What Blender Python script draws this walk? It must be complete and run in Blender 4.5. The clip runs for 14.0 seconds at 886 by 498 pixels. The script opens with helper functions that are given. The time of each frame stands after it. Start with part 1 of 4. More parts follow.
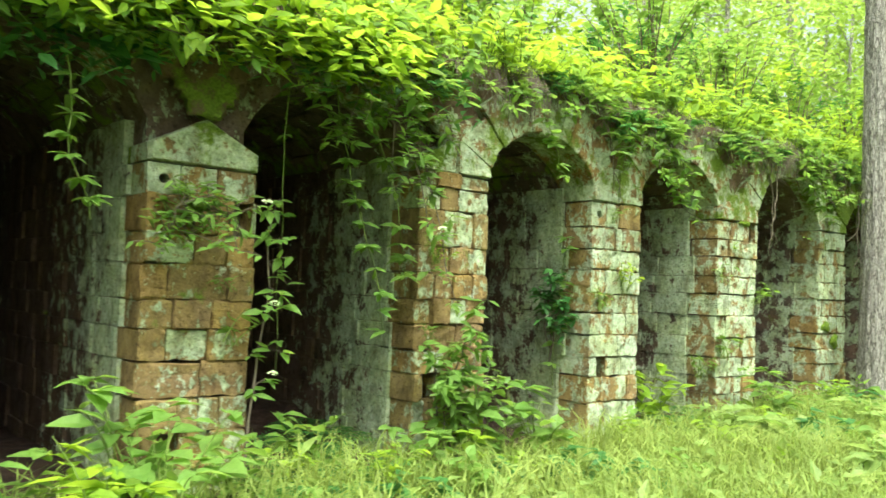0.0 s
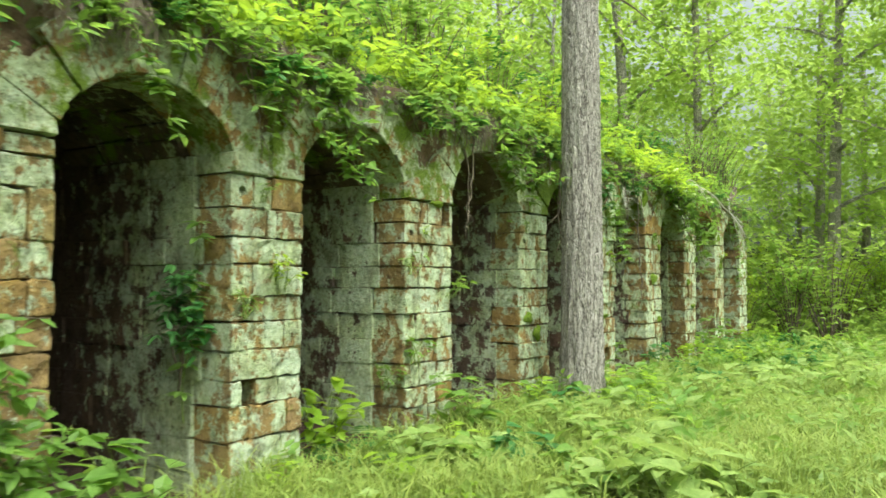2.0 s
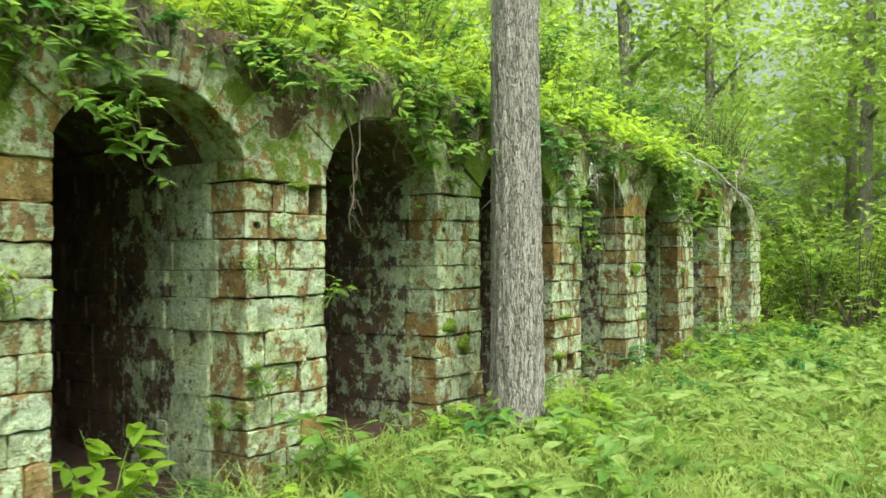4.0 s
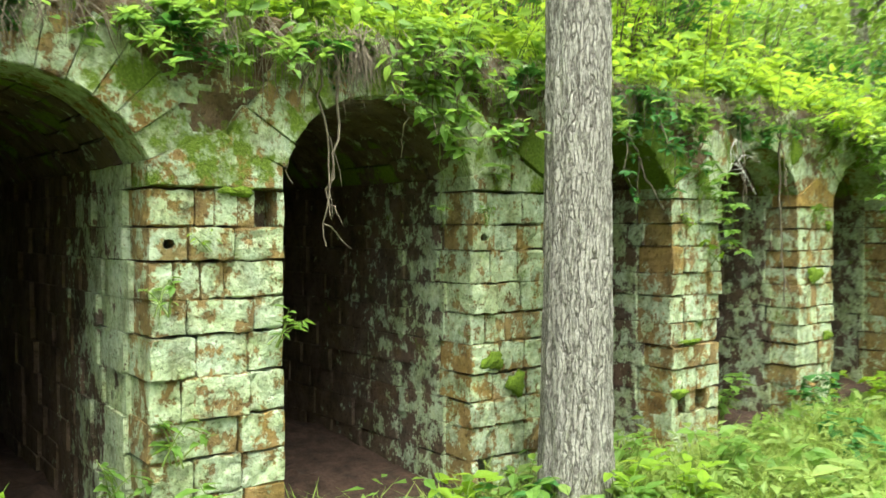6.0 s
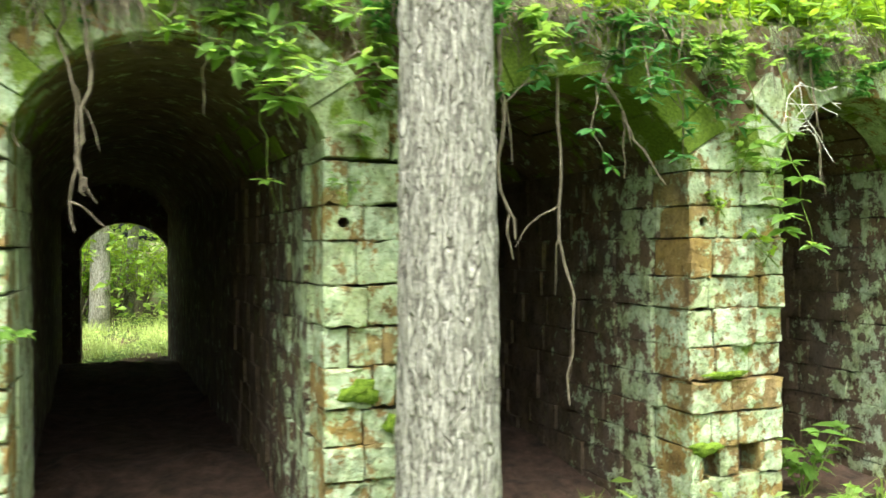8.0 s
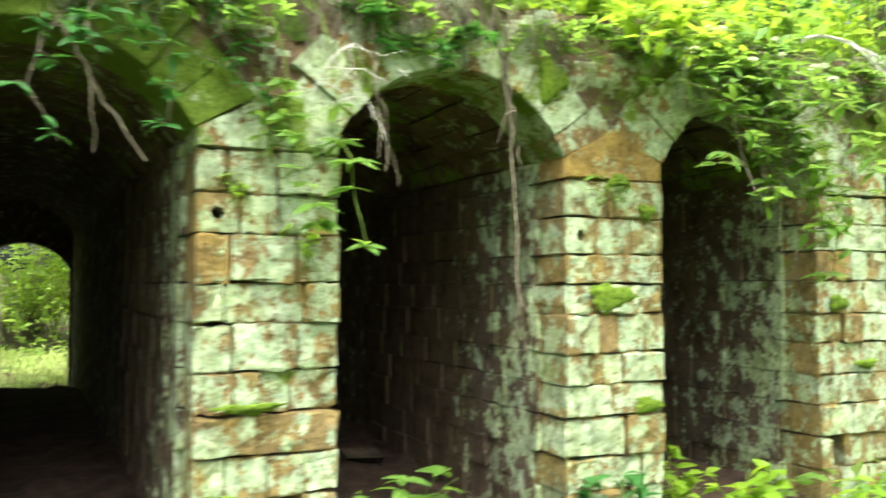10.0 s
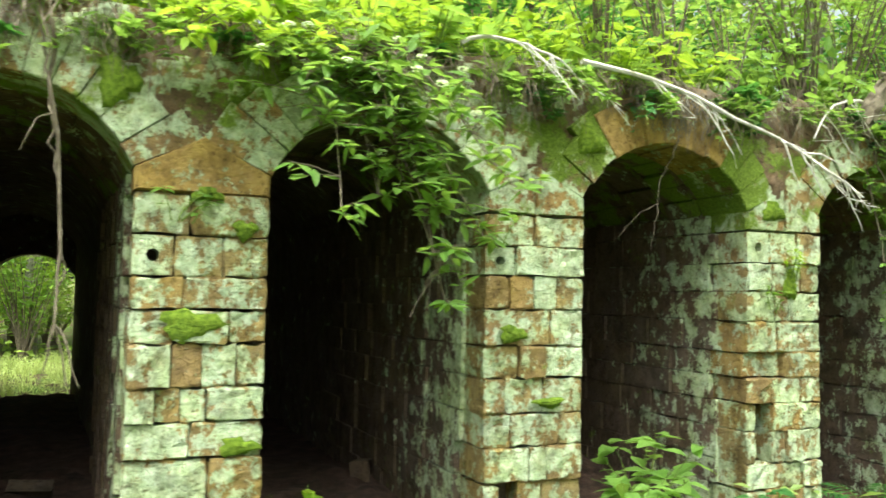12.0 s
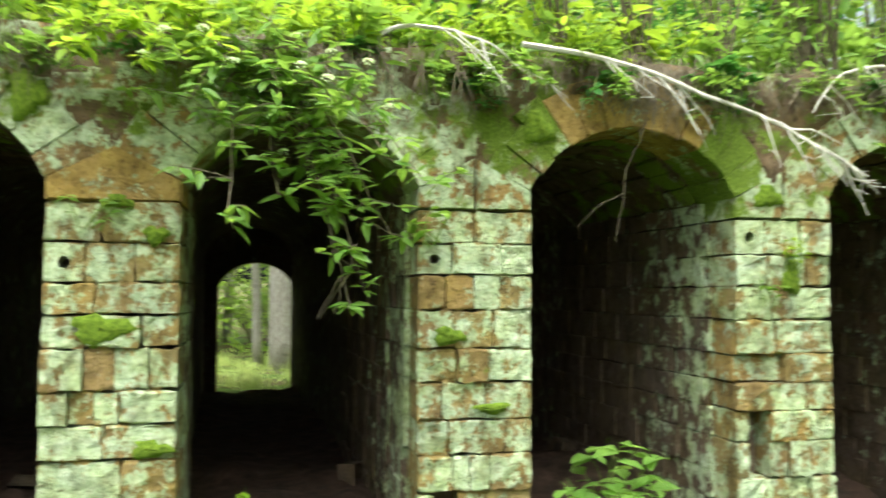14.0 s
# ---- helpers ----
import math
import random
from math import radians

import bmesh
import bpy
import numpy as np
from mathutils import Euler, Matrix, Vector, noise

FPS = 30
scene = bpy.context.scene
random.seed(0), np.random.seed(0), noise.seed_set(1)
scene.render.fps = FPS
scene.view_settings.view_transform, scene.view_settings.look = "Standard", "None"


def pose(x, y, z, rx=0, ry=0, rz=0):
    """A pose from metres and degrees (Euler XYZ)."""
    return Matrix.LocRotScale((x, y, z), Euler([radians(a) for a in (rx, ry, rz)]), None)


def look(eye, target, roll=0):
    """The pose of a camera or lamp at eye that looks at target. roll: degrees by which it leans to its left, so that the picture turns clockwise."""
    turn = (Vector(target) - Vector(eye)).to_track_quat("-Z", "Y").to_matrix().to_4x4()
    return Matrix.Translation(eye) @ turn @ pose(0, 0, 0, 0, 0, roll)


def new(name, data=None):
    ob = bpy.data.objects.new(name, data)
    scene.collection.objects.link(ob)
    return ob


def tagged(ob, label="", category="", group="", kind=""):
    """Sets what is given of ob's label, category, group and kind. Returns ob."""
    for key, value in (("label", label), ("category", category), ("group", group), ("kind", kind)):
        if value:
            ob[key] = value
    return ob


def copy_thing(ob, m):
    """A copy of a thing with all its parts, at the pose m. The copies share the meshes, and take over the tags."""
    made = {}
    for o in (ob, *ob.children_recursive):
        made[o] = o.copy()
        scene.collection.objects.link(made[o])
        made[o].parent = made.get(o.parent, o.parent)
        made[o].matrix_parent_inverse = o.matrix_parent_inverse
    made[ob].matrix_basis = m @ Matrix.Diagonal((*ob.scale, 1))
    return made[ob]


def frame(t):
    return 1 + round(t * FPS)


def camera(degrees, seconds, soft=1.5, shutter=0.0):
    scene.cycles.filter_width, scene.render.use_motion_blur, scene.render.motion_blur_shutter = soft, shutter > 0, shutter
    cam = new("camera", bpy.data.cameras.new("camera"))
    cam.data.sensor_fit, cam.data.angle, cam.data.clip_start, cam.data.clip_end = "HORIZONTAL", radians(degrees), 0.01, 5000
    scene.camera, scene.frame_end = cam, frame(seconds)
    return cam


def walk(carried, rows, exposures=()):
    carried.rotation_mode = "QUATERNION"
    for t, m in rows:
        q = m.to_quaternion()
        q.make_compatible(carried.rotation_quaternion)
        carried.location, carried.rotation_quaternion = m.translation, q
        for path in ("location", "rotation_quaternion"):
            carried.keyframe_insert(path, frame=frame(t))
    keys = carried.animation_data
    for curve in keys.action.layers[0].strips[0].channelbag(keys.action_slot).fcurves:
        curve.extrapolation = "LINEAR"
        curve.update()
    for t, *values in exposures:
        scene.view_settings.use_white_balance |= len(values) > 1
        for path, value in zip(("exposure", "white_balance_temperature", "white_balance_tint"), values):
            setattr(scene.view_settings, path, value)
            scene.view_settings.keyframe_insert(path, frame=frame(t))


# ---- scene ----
cam = camera(56.8, 14.0, soft=1.5, shutter=0.4)
PATH = [
    (0, (-1.45, -4.615, 1.098), (-0.187, -3.068, 1.196), 2.2),
    (0.5, (-1.214, -4.357, 1.113), (0.165, -2.912, 1.214), 2.3),
    (1, (-0.815, -4.042, 1.148), (0.773, -2.83, 1.246), 0.5),
    (1.5, (-0.238, -3.961, 1.172), (1.421, -2.846, 1.26), 0.6),
    (2, (0.282, -3.949, 1.199), (1.966, -2.874, 1.282), 0.1),
    (2.5, (0.829, -3.922, 1.235), (2.533, -2.877, 1.314), -0.5),
    (3, (1.381, -3.957, 1.243), (3.062, -2.876, 1.312), -0.8),
    (3.2, (1.591, -3.966, 1.254), (3.261, -2.868, 1.322), -0.9),
    (5.3, (3.656, -3.985, 1.653), (5.14, -2.645, 1.621), 1.3),
    (5.5, (3.89, -3.978, 1.665), (5.3, -2.56, 1.665), 0.9),
    (6, (4.547, -4.073, 1.689), (5.776, -2.495, 1.646), 0.0),
    (6.5, (5.146, -4.071, 1.638), (6.236, -2.395, 1.565), -1.0),
    (7, (5.796, -3.921, 1.62), (6.763, -2.172, 1.563), -1.6),
    (7.2, (6.037, -3.909, 1.612), (6.915, -2.113, 1.557), -1.6),
    (9.3, (8.684, -3.72, 1.363), (9.339, -1.831, 1.408), -0.2),
    (9.5, (8.858, -3.748, 1.355), (9.557, -1.875, 1.408), -0.1),
    (10, (9.515, -3.748, 1.335), (10.363, -1.939, 1.423), -0.0),
    (10.5, (10.121, -3.915, 1.367), (11.058, -2.153, 1.508), 0.2),
    (11, (10.692, -4.131, 1.377), (11.518, -2.313, 1.501), 0.8),
    (11.5, (11.297, -4.117, 1.404), (12.104, -2.29, 1.521), 1.3),
    (12, (11.83, -4.238, 1.435), (12.62, -2.404, 1.549), 1.1),
    (12.5, (12.254, -4.366, 1.461), (13.069, -2.542, 1.551), 0.4),
    (13, (12.667, -4.377, 1.45), (13.526, -2.574, 1.547), 1.3),
    (13.5, (12.932, -4.393, 1.441), (13.688, -2.545, 1.554), 1.6),
    (14, (13.079, -4.445, 1.463), (13.513, -2.496, 1.568), 0.2),
]
walk(cam, [(t, look(eye, target, roll)) for t, eye, target, roll in PATH], exposures=[(t, e, 6300, -5) for t, e in ((0.0, 1.1), (1.5, 0.8), (3.0, 0.48), (5.5, 0.85), (6.5, 1.0), (7.2, 1.15), (9.5, 1.5), (10.0, 1.3), (10.5, 0.95), (11.5, 1.0), (14.0, 0.9))])

# ---- world and sun ----
world = bpy.data.worlds.new("sky")
scene.world = world
world.use_nodes = True
wn = world.node_tree
sky = wn.nodes.new("ShaderNodeTexSky")
sky.sky_type = "NISHITA"
sky.sun_disc = False
sky.sun_elevation = radians(68)
sky.sun_rotation = radians(201)
sky.air_density, sky.dust_density, sky.ozone_density = 0.7, 10.0, 0.3
pale_sky = wn.nodes.new("ShaderNodeHueSaturation")
pale_sky.inputs["Saturation"].default_value = 0.35
pale_sky.inputs["Value"].default_value = 1.5
wn.links.new(sky.outputs["Color"], pale_sky.inputs["Color"])
wn.links.new(pale_sky.outputs["Color"], wn.nodes["Background"].inputs["Color"])
wn.nodes["Background"].inputs["Strength"].default_value = 0.15
sun = new("sun", bpy.data.lights.new("sun", "SUN"))
sun.data.energy = 1.7
sun.data.angle = radians(50)
sun.data.color = (1.0, 0.95, 0.84)
sun.matrix_world = look((-2.6, -6.8, 18), (0, 0, 0))

# ---- materials ----
def material(name, rough=0.9):
    m = bpy.data.materials.new(name)
    m.use_nodes = True
    nt = m.node_tree
    b = nt.nodes["Principled BSDF"]
    b.inputs["Roughness"].default_value = rough
    b.inputs["Specular IOR Level"].default_value = 0.25
    return m, nt, b


def position(nt, scale=(1, 1, 1)):
    g = nt.nodes.new("ShaderNodeNewGeometry")
    mp = nt.nodes.new("ShaderNodeMapping")
    mp.inputs["Scale"].default_value = scale
    nt.links.new(g.outputs["Position"], mp.inputs["Vector"])
    return mp.outputs["Vector"]


def noise_of(nt, vec, scale, detail=5.0, rough=0.6):
    n = nt.nodes.new("ShaderNodeTexNoise")
    n.inputs["Scale"].default_value = scale
    n.inputs["Detail"].default_value = detail
    n.inputs["Roughness"].default_value = rough
    nt.links.new(vec, n.inputs["Vector"])
    return n.outputs["Fac"]


def ramp(nt, fac, stops):
    r = nt.nodes.new("ShaderNodeValToRGB")
    e = r.color_ramp.elements
    while len(e) < len(stops):
        e.new(0.5)
    for k, (p, c) in zip(e, stops):
        k.position = p
        k.color = (*c, 1) if len(c) == 3 else c
    nt.links.new(fac, r.inputs["Fac"])
    return r.outputs["Color"]


def mixc(nt, fac, a, b, mode="MIX"):
    n = nt.nodes.new("ShaderNodeMix")
    n.data_type, n.blend_type = "RGBA", mode
    for sock, v in ((n.inputs[0], fac), (n.inputs[6], a), (n.inputs[7], b)):
        if isinstance(v, (int, float)):
            sock.default_value = v
        elif isinstance(v, tuple):
            sock.default_value = (*v, 1)
        else:
            nt.links.new(v, sock)
    return n.outputs[2]


def maths(nt, op, a, b=0.0):
    n = nt.nodes.new("ShaderNodeMath")
    n.operation = op
    for sock, v in zip(n.inputs, (a, b)):
        if isinstance(v, (int, float)):
            sock.default_value = v
        else:
            nt.links.new(v, sock)
    return n.outputs[0]


def bump(nt, b, height, strength, dist):
    n = nt.nodes.new("ShaderNodeBump")
    n.inputs["Strength"].default_value = strength
    n.inputs["Distance"].default_value = dist
    nt.links.new(height, n.inputs["Height"])
    nt.links.new(n.outputs["Normal"], b.inputs["Normal"])


def stone_material(name, lichen, tones, moss=0.62, soot=0.0, blocky=False, inward=0.0, spread=0.10, veins=((0.12, 0.08, 0.04), (0.29, 0.20, 0.085), (0.46, 0.33, 0.13))):
    """Weathered sandstone: the bare stone's tones change from block to block; pale crusts of lichen, dark pits and moss
    lie over it.
    blocky leaves the worn edges of single blocks bare; inward thins the lichen out with each metre away from the open
    front, so the chambers' falling light is painted into the colour."""
    m, nt, b = material(name, 0.92)
    vec = position(nt)
    rnd = nt.nodes.new("ShaderNodeObjectInfo").outputs["Random"]
    bare = ramp(nt, rnd, [(i / (len(tones) - 1), c) for i, c in enumerate(tones)])
    grain = noise_of(nt, vec, 60, 4, 0.7)
    bare = mixc(nt, 0.5, bare, ramp(nt, noise_of(nt, vec, 9, 6), [(0.3, veins[0]), (0.5, veins[1]), (0.7, veins[2])]))
    # crusts of lichen with ragged edges, more on some blocks than on others
    patch = noise_of(nt, position(nt, (1, 1, 0.85)), 8.5, 12, 0.66)
    speck = noise_of(nt, position(nt, (1, 1, 0.8)), 48, 5, 0.7)
    patch = maths(nt, "ADD", patch, maths(nt, "MULTIPLY", maths(nt, "SUBTRACT", speck, 0.5), 0.36))
    shift = maths(nt, "MULTIPLY", maths(nt, "SUBTRACT", maths(nt, "FRACT", maths(nt, "MULTIPLY", rnd, 7.31)), 0.5), spread)
    level = maths(nt, "ADD", patch, shift)
    if blocky:
        at = nt.nodes.new("ShaderNodeTexCoord").outputs["Object"]
        sep = nt.nodes.new("ShaderNodeSeparateXYZ")
        nt.links.new(at, sep.inputs[0])
        rim = maths(nt, "MAXIMUM", maths(nt, "ABSOLUTE", sep.outputs[0]), maths(nt, "ABSOLUTE", sep.outputs[2]))
        level = maths(nt, "SUBTRACT", level, maths(nt, "MULTIPLY", maths(nt, "POWER", maths(nt, "MULTIPLY", rim, 2.0), 12.0), 0.065))
    # paler at the front, darker inside: the chamber's shade put into the stone colour
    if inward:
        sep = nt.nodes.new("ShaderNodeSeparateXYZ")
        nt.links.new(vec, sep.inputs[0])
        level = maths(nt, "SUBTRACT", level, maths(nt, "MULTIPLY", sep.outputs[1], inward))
    mask = ramp(nt, level, [(lichen, (0, 0, 0)), (lichen + 0.03, (0.75, 0.75, 0.75)), (lichen + 0.07, (1, 1, 1))])
    pale = ramp(nt, noise_of(nt, vec, 22, 6, 0.65), [(0.3, (0.30, 0.37, 0.235)), (0.5, (0.48, 0.555, 0.395)), (0.72, (0.67, 0.72, 0.57))])
    col = mixc(nt, mask, bare, pale)
    stain = ramp(nt, noise_of(nt, position(nt, (1.2, 1.2, 0.8)), 4.5, 9, 0.74), [(0.47, (1, 1, 1)), (0.66, (0.26, 0.22, 0.15))])
    col = mixc(nt, 0.8, col, stain, "MULTIPLY")
    pits = ramp(nt, noise_of(nt, position(nt, (1, 1, 1.3)), 30, 6, 0.75), [(0.55, (1, 1, 1)), (0.64, (0.26, 0.21, 0.14))])
    col = mixc(nt, 0.8, col, pits, "MULTIPLY")
    film = ramp(nt, noise_of(nt, vec, 3.4, 7, 0.7), [(0.40, (0, 0, 0)), (0.62, (0.7, 0.7, 0.7))])
    col = mixc(nt, film, col, mixc(nt, 1.0, col, (0.94, 0.93, 0.62), "MULTIPLY"))
    green = ramp(nt, noise_of(nt, vec, 2.6, 8, 0.7), [(moss, (0, 0, 0)), (moss + 0.06, (1, 1, 1))])
    col = mixc(nt, green, col, ramp(nt, grain, [(0.3, (0.08, 0.12, 0.012)), (0.7, (0.21, 0.29, 0.04))]))
    if soot:
        col = mixc(nt, soot, col, (0.03, 0.027, 0.026))
    nt.links.new(col, b.inputs["Base Color"])
    h = maths(nt, "ADD", maths(nt, "MULTIPLY", noise_of(nt, vec, 14, 8, 0.7), 1.0), maths(nt, "MULTIPLY", grain, 0.35))
    h = maths(nt, "ADD", h, maths(nt, "MULTIPLY", mask, 0.16))
    bump(nt, b, h, 0.9, 0.04)
    return m


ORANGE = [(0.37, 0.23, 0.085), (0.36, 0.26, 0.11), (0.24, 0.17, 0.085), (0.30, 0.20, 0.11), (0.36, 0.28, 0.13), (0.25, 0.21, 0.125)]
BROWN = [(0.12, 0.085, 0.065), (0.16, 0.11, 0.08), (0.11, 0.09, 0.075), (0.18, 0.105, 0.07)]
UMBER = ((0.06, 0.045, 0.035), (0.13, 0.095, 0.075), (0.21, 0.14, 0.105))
MAT_FACE = stone_material("sandstone_face", 0.425, ORANGE, blocky=True)
MAT_BARE = stone_material("sandstone_bare", 0.53, ORANGE, 0.60, blocky=True, spread=0.16)
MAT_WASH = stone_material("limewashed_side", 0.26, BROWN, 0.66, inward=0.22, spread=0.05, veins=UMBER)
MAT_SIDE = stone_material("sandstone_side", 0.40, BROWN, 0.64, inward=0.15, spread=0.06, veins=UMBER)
MAT_ARCH = stone_material("sandstone_arch", 0.43, [(0.33, 0.19, 0.08), (0.26, 0.15, 0.07), (0.2, 0.14, 0.08), (0.36, 0.22, 0.09)], 0.515)
MAT_CAP = stone_material("sandstone_cap", 0.60, [(0.42, 0.26, 0.08), (0.44, 0.28, 0.10)], 0.66)
MAT_MOSSY = stone_material("mossy_stone", 0.46, BROWN, 0.41)
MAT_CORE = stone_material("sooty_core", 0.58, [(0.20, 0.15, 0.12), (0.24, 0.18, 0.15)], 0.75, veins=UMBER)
MAT_RUBBLE = stone_material("earthy_rubble", 0.58, [(0.16, 0.11, 0.06), (0.22, 0.14, 0.075)], 0.50, veins=UMBER)
# brown mossy stone; its lichen also thins inwards as painted shade
MAT_VAULT = stone_material("brown_vault", 0.56, BROWN, 0.52, inward=0.05, veins=UMBER)


def leaf_material(name, dark, light, through_col, share=0.5):
    m, nt, b = material(name, 0.5)
    vec = position(nt)
    tone = noise_of(nt, vec, 3.0, 3)
    fine = noise_of(nt, vec, 30, 2)
    f = maths(nt, "ADD", maths(nt, "MULTIPLY", tone, 0.6), maths(nt, "MULTIPLY", fine, 0.4))
    col = ramp(nt, f, [(0.35, dark), (0.65, light)])
    nt.links.new(col, b.inputs["Base Color"])
    b.inputs["Roughness"].default_value = 0.45
    tr = nt.nodes.new("ShaderNodeBsdfTranslucent")
    tcol = mixc(nt, 0.5, col, through_col)
    nt.links.new(tcol, tr.inputs["Color"])
    mx = nt.nodes.new("ShaderNodeMixShader")
    mx.inputs[0].default_value = share
    nt.links.new(b.outputs[0], mx.inputs[1])
    nt.links.new(tr.outputs[0], mx.inputs[2])
    nt.links.new(mx.outputs[0], nt.nodes["Material Output"].inputs["Surface"])
    return m


LEAF = leaf_material("leaf_green", (0.085, 0.18, 0.035), (0.21, 0.33, 0.075), (0.48, 0.68, 0.09))
LEAF_DARK = leaf_material("leaf_deep", (0.035, 0.12, 0.03), (0.08, 0.20, 0.05), (0.18, 0.40, 0.05), 0.4)
LEAF_YELLOW = leaf_material("leaf_fresh", (0.15, 0.27, 0.025), (0.30, 0.43, 0.05), (0.68, 0.84, 0.07), 0.55)
LEAF_FAR = leaf_material("leaf_far", (0.14, 0.25, 0.04), (0.34, 0.46, 0.10), (0.70, 0.86, 0.17), 0.55)
# paler copy of the grass colour: sunlight behind the ovens is painted in
SUNLIT_GRASS = leaf_material("sunlit_grass", (0.30, 0.38, 0.10), (0.52, 0.58, 0.22), (0.70, 0.78, 0.26), 0.40)
LEAF_WEED = leaf_material("leaf_weed", (0.12, 0.20, 0.045), (0.34, 0.43, 0.13), (0.55, 0.70, 0.16), 0.45)
GRASS = leaf_material("grass_blade", (0.12, 0.19, 0.035), (0.36, 0.42, 0.115), (0.55, 0.63, 0.14), 0.40)


def bark_material(name, a, b_col, pale):
    m, nt, b = material(name, 0.95)
    vec = position(nt, (1, 1, 0.13))
    v = nt.nodes.new("ShaderNodeTexVoronoi")
    v.feature = "DISTANCE_TO_EDGE"
    v.inputs["Scale"].default_value = 40
    warp = mixc(nt, 0.06, vec, noise_col(nt, position(nt, (1, 1, .5)), 14))
    nt.links.new(warp, v.inputs["Vector"])
    ridge = ramp(nt, v.outputs["Distance"], [(0.0, (0, 0, 0)), (0.16, (1, 1, 1))])
    broken = ramp(nt, noise_of(nt, position(nt, (1, 1, 0.5)), 26, 6, 0.75), [(0.40, (1, 1, 1)), (0.58, (0, 0, 0))])
    ridge = mixc(nt, 0.8, ridge, broken, "LIGHTEN")
    flake = ramp(nt, noise_of(nt, position(nt, (1, 1, 0.9)), 48, 6, 0.75), [(0.36, (0.55, 0.55, 0.55)), (0.55, (1, 1, 1))])
    tone = ramp(nt, noise_of(nt, position(nt, (1.6, 1.6, 0.3)), 24, 7, 0.75), [(0.34, a), (0.52, b_col), (0.68, pale)])
    col = mixc(nt, 1.0, mixc(nt, ridge, (0.17, 0.15, 0.125), tone), flake, "MULTIPLY")
    nt.links.new(col, b.inputs["Base Color"])
    h = maths(nt, "ADD", maths(nt, "MULTIPLY", ridge, 0.8), maths(nt, "MULTIPLY", noise_of(nt, position(nt, (1, 1, .35)), 55, 6, 0.75), 1.0))
    bump(nt, b, h, 1.0, 0.03)
    return m


def noise_col(nt, vec, scale):
    n = nt.nodes.new("ShaderNodeTexNoise")
    n.inputs["Scale"].default_value = scale
    nt.links.new(vec, n.inputs["Vector"])
    return n.outputs["Color"]


BARK = bark_material("bark_grey", (0.38, 0.345, 0.30), (0.54, 0.50, 0.445), (0.66, 0.62, 0.56))
TWIG, nt_, b_ = material("twig_wood")
nt_.links.new(ramp(nt_, noise_of(nt_, position(nt_), 20, 4), [(0.3, (0.09, 0.07, 0.05)), (0.7, (0.22, 0.18, 0.135))]), b_.inputs["Base Color"])
DEAD, nt_, b_ = material("dead_wood")
nt_.links.new(ramp(nt_, noise_of(nt_, position(nt_), 25, 4), [(0.3, (0.36, 0.33, 0.29)), (0.7, (0.64, 0.60, 0.55))]), b_.inputs["Base Color"])
STEM, nt_, b_ = material("green_stem")
nt_.links.new(ramp(nt_, noise_of(nt_, position(nt_), 12, 3), [(0.3, (0.10, 0.16, 0.03)), (0.7, (0.22, 0.28, 0.07))]), b_.inputs["Base Color"])
MOSS, nt_, b_ = material("moss", 1.0)
nt_.links.new(ramp(nt_, noise_of(nt_, position(nt_), 40, 6), [(0.3, (0.07, 0.12, 0.01)), (0.7, (0.24, 0.34, 0.035))]), b_.inputs["Base Color"])
bump(nt_, b_, noise_of(nt_, position(nt_), 120, 5), 1.0, 0.02)
FLOWER, nt_, b_ = material("cream_flower", 0.8)
nt_.links.new(ramp(nt_, noise_of(nt_, position(nt_), 60, 3), [(0.3, (0.45, 0.55, 0.25)), (0.7, (0.70, 0.74, 0.48))]), b_.inputs["Base Color"])
SOIL, nt_, b_ = material("forest_soil", 1.0)
sv_ = position(nt_)
soil_ = ramp(nt_, noise_of(nt_, sv_, 14, 8, 0.7), [(0.3, (0.035, 0.022, 0.014)), (0.7, (0.13, 0.075, 0.045))])
litter_ = ramp(nt_, noise_of(nt_, sv_, 1.4, 6), [(0.42, (0, 0, 0)), (0.58, (1, 1, 1))])
nt_.links.new(mixc(nt_, litter_, soil_, ramp(nt_, noise_of(nt_, sv_, 30, 5), [(0.3, (0.05, 0.09, 0.015)), (0.7, (0.14, 0.20, 0.04))])), b_.inputs["Base Color"])
bump(nt_, b_, noise_of(nt_, sv_, 25, 8, 0.7), 0.9, 0.05)

# ---- mesh helpers ----
rng = np.random.default_rng(7)


def mesh_object(name, verts, faces, mat, parent=None, smooth=False):
    me = bpy.data.meshes.new(name)
    me.from_pydata(verts.tolist() if hasattr(verts, "tolist") else verts, [], faces.tolist() if hasattr(faces, "tolist") else faces)
    me.materials.append(mat)
    if smooth:
        me.polygons.foreach_set("use_smooth", [True] * len(me.polygons))
    me.update()
    ob = new(name, me)
    ob.parent = parent
    return ob


def unit(v):
    return v / np.maximum(np.linalg.norm(v, axis=-1, keepdims=True), 1e-9)


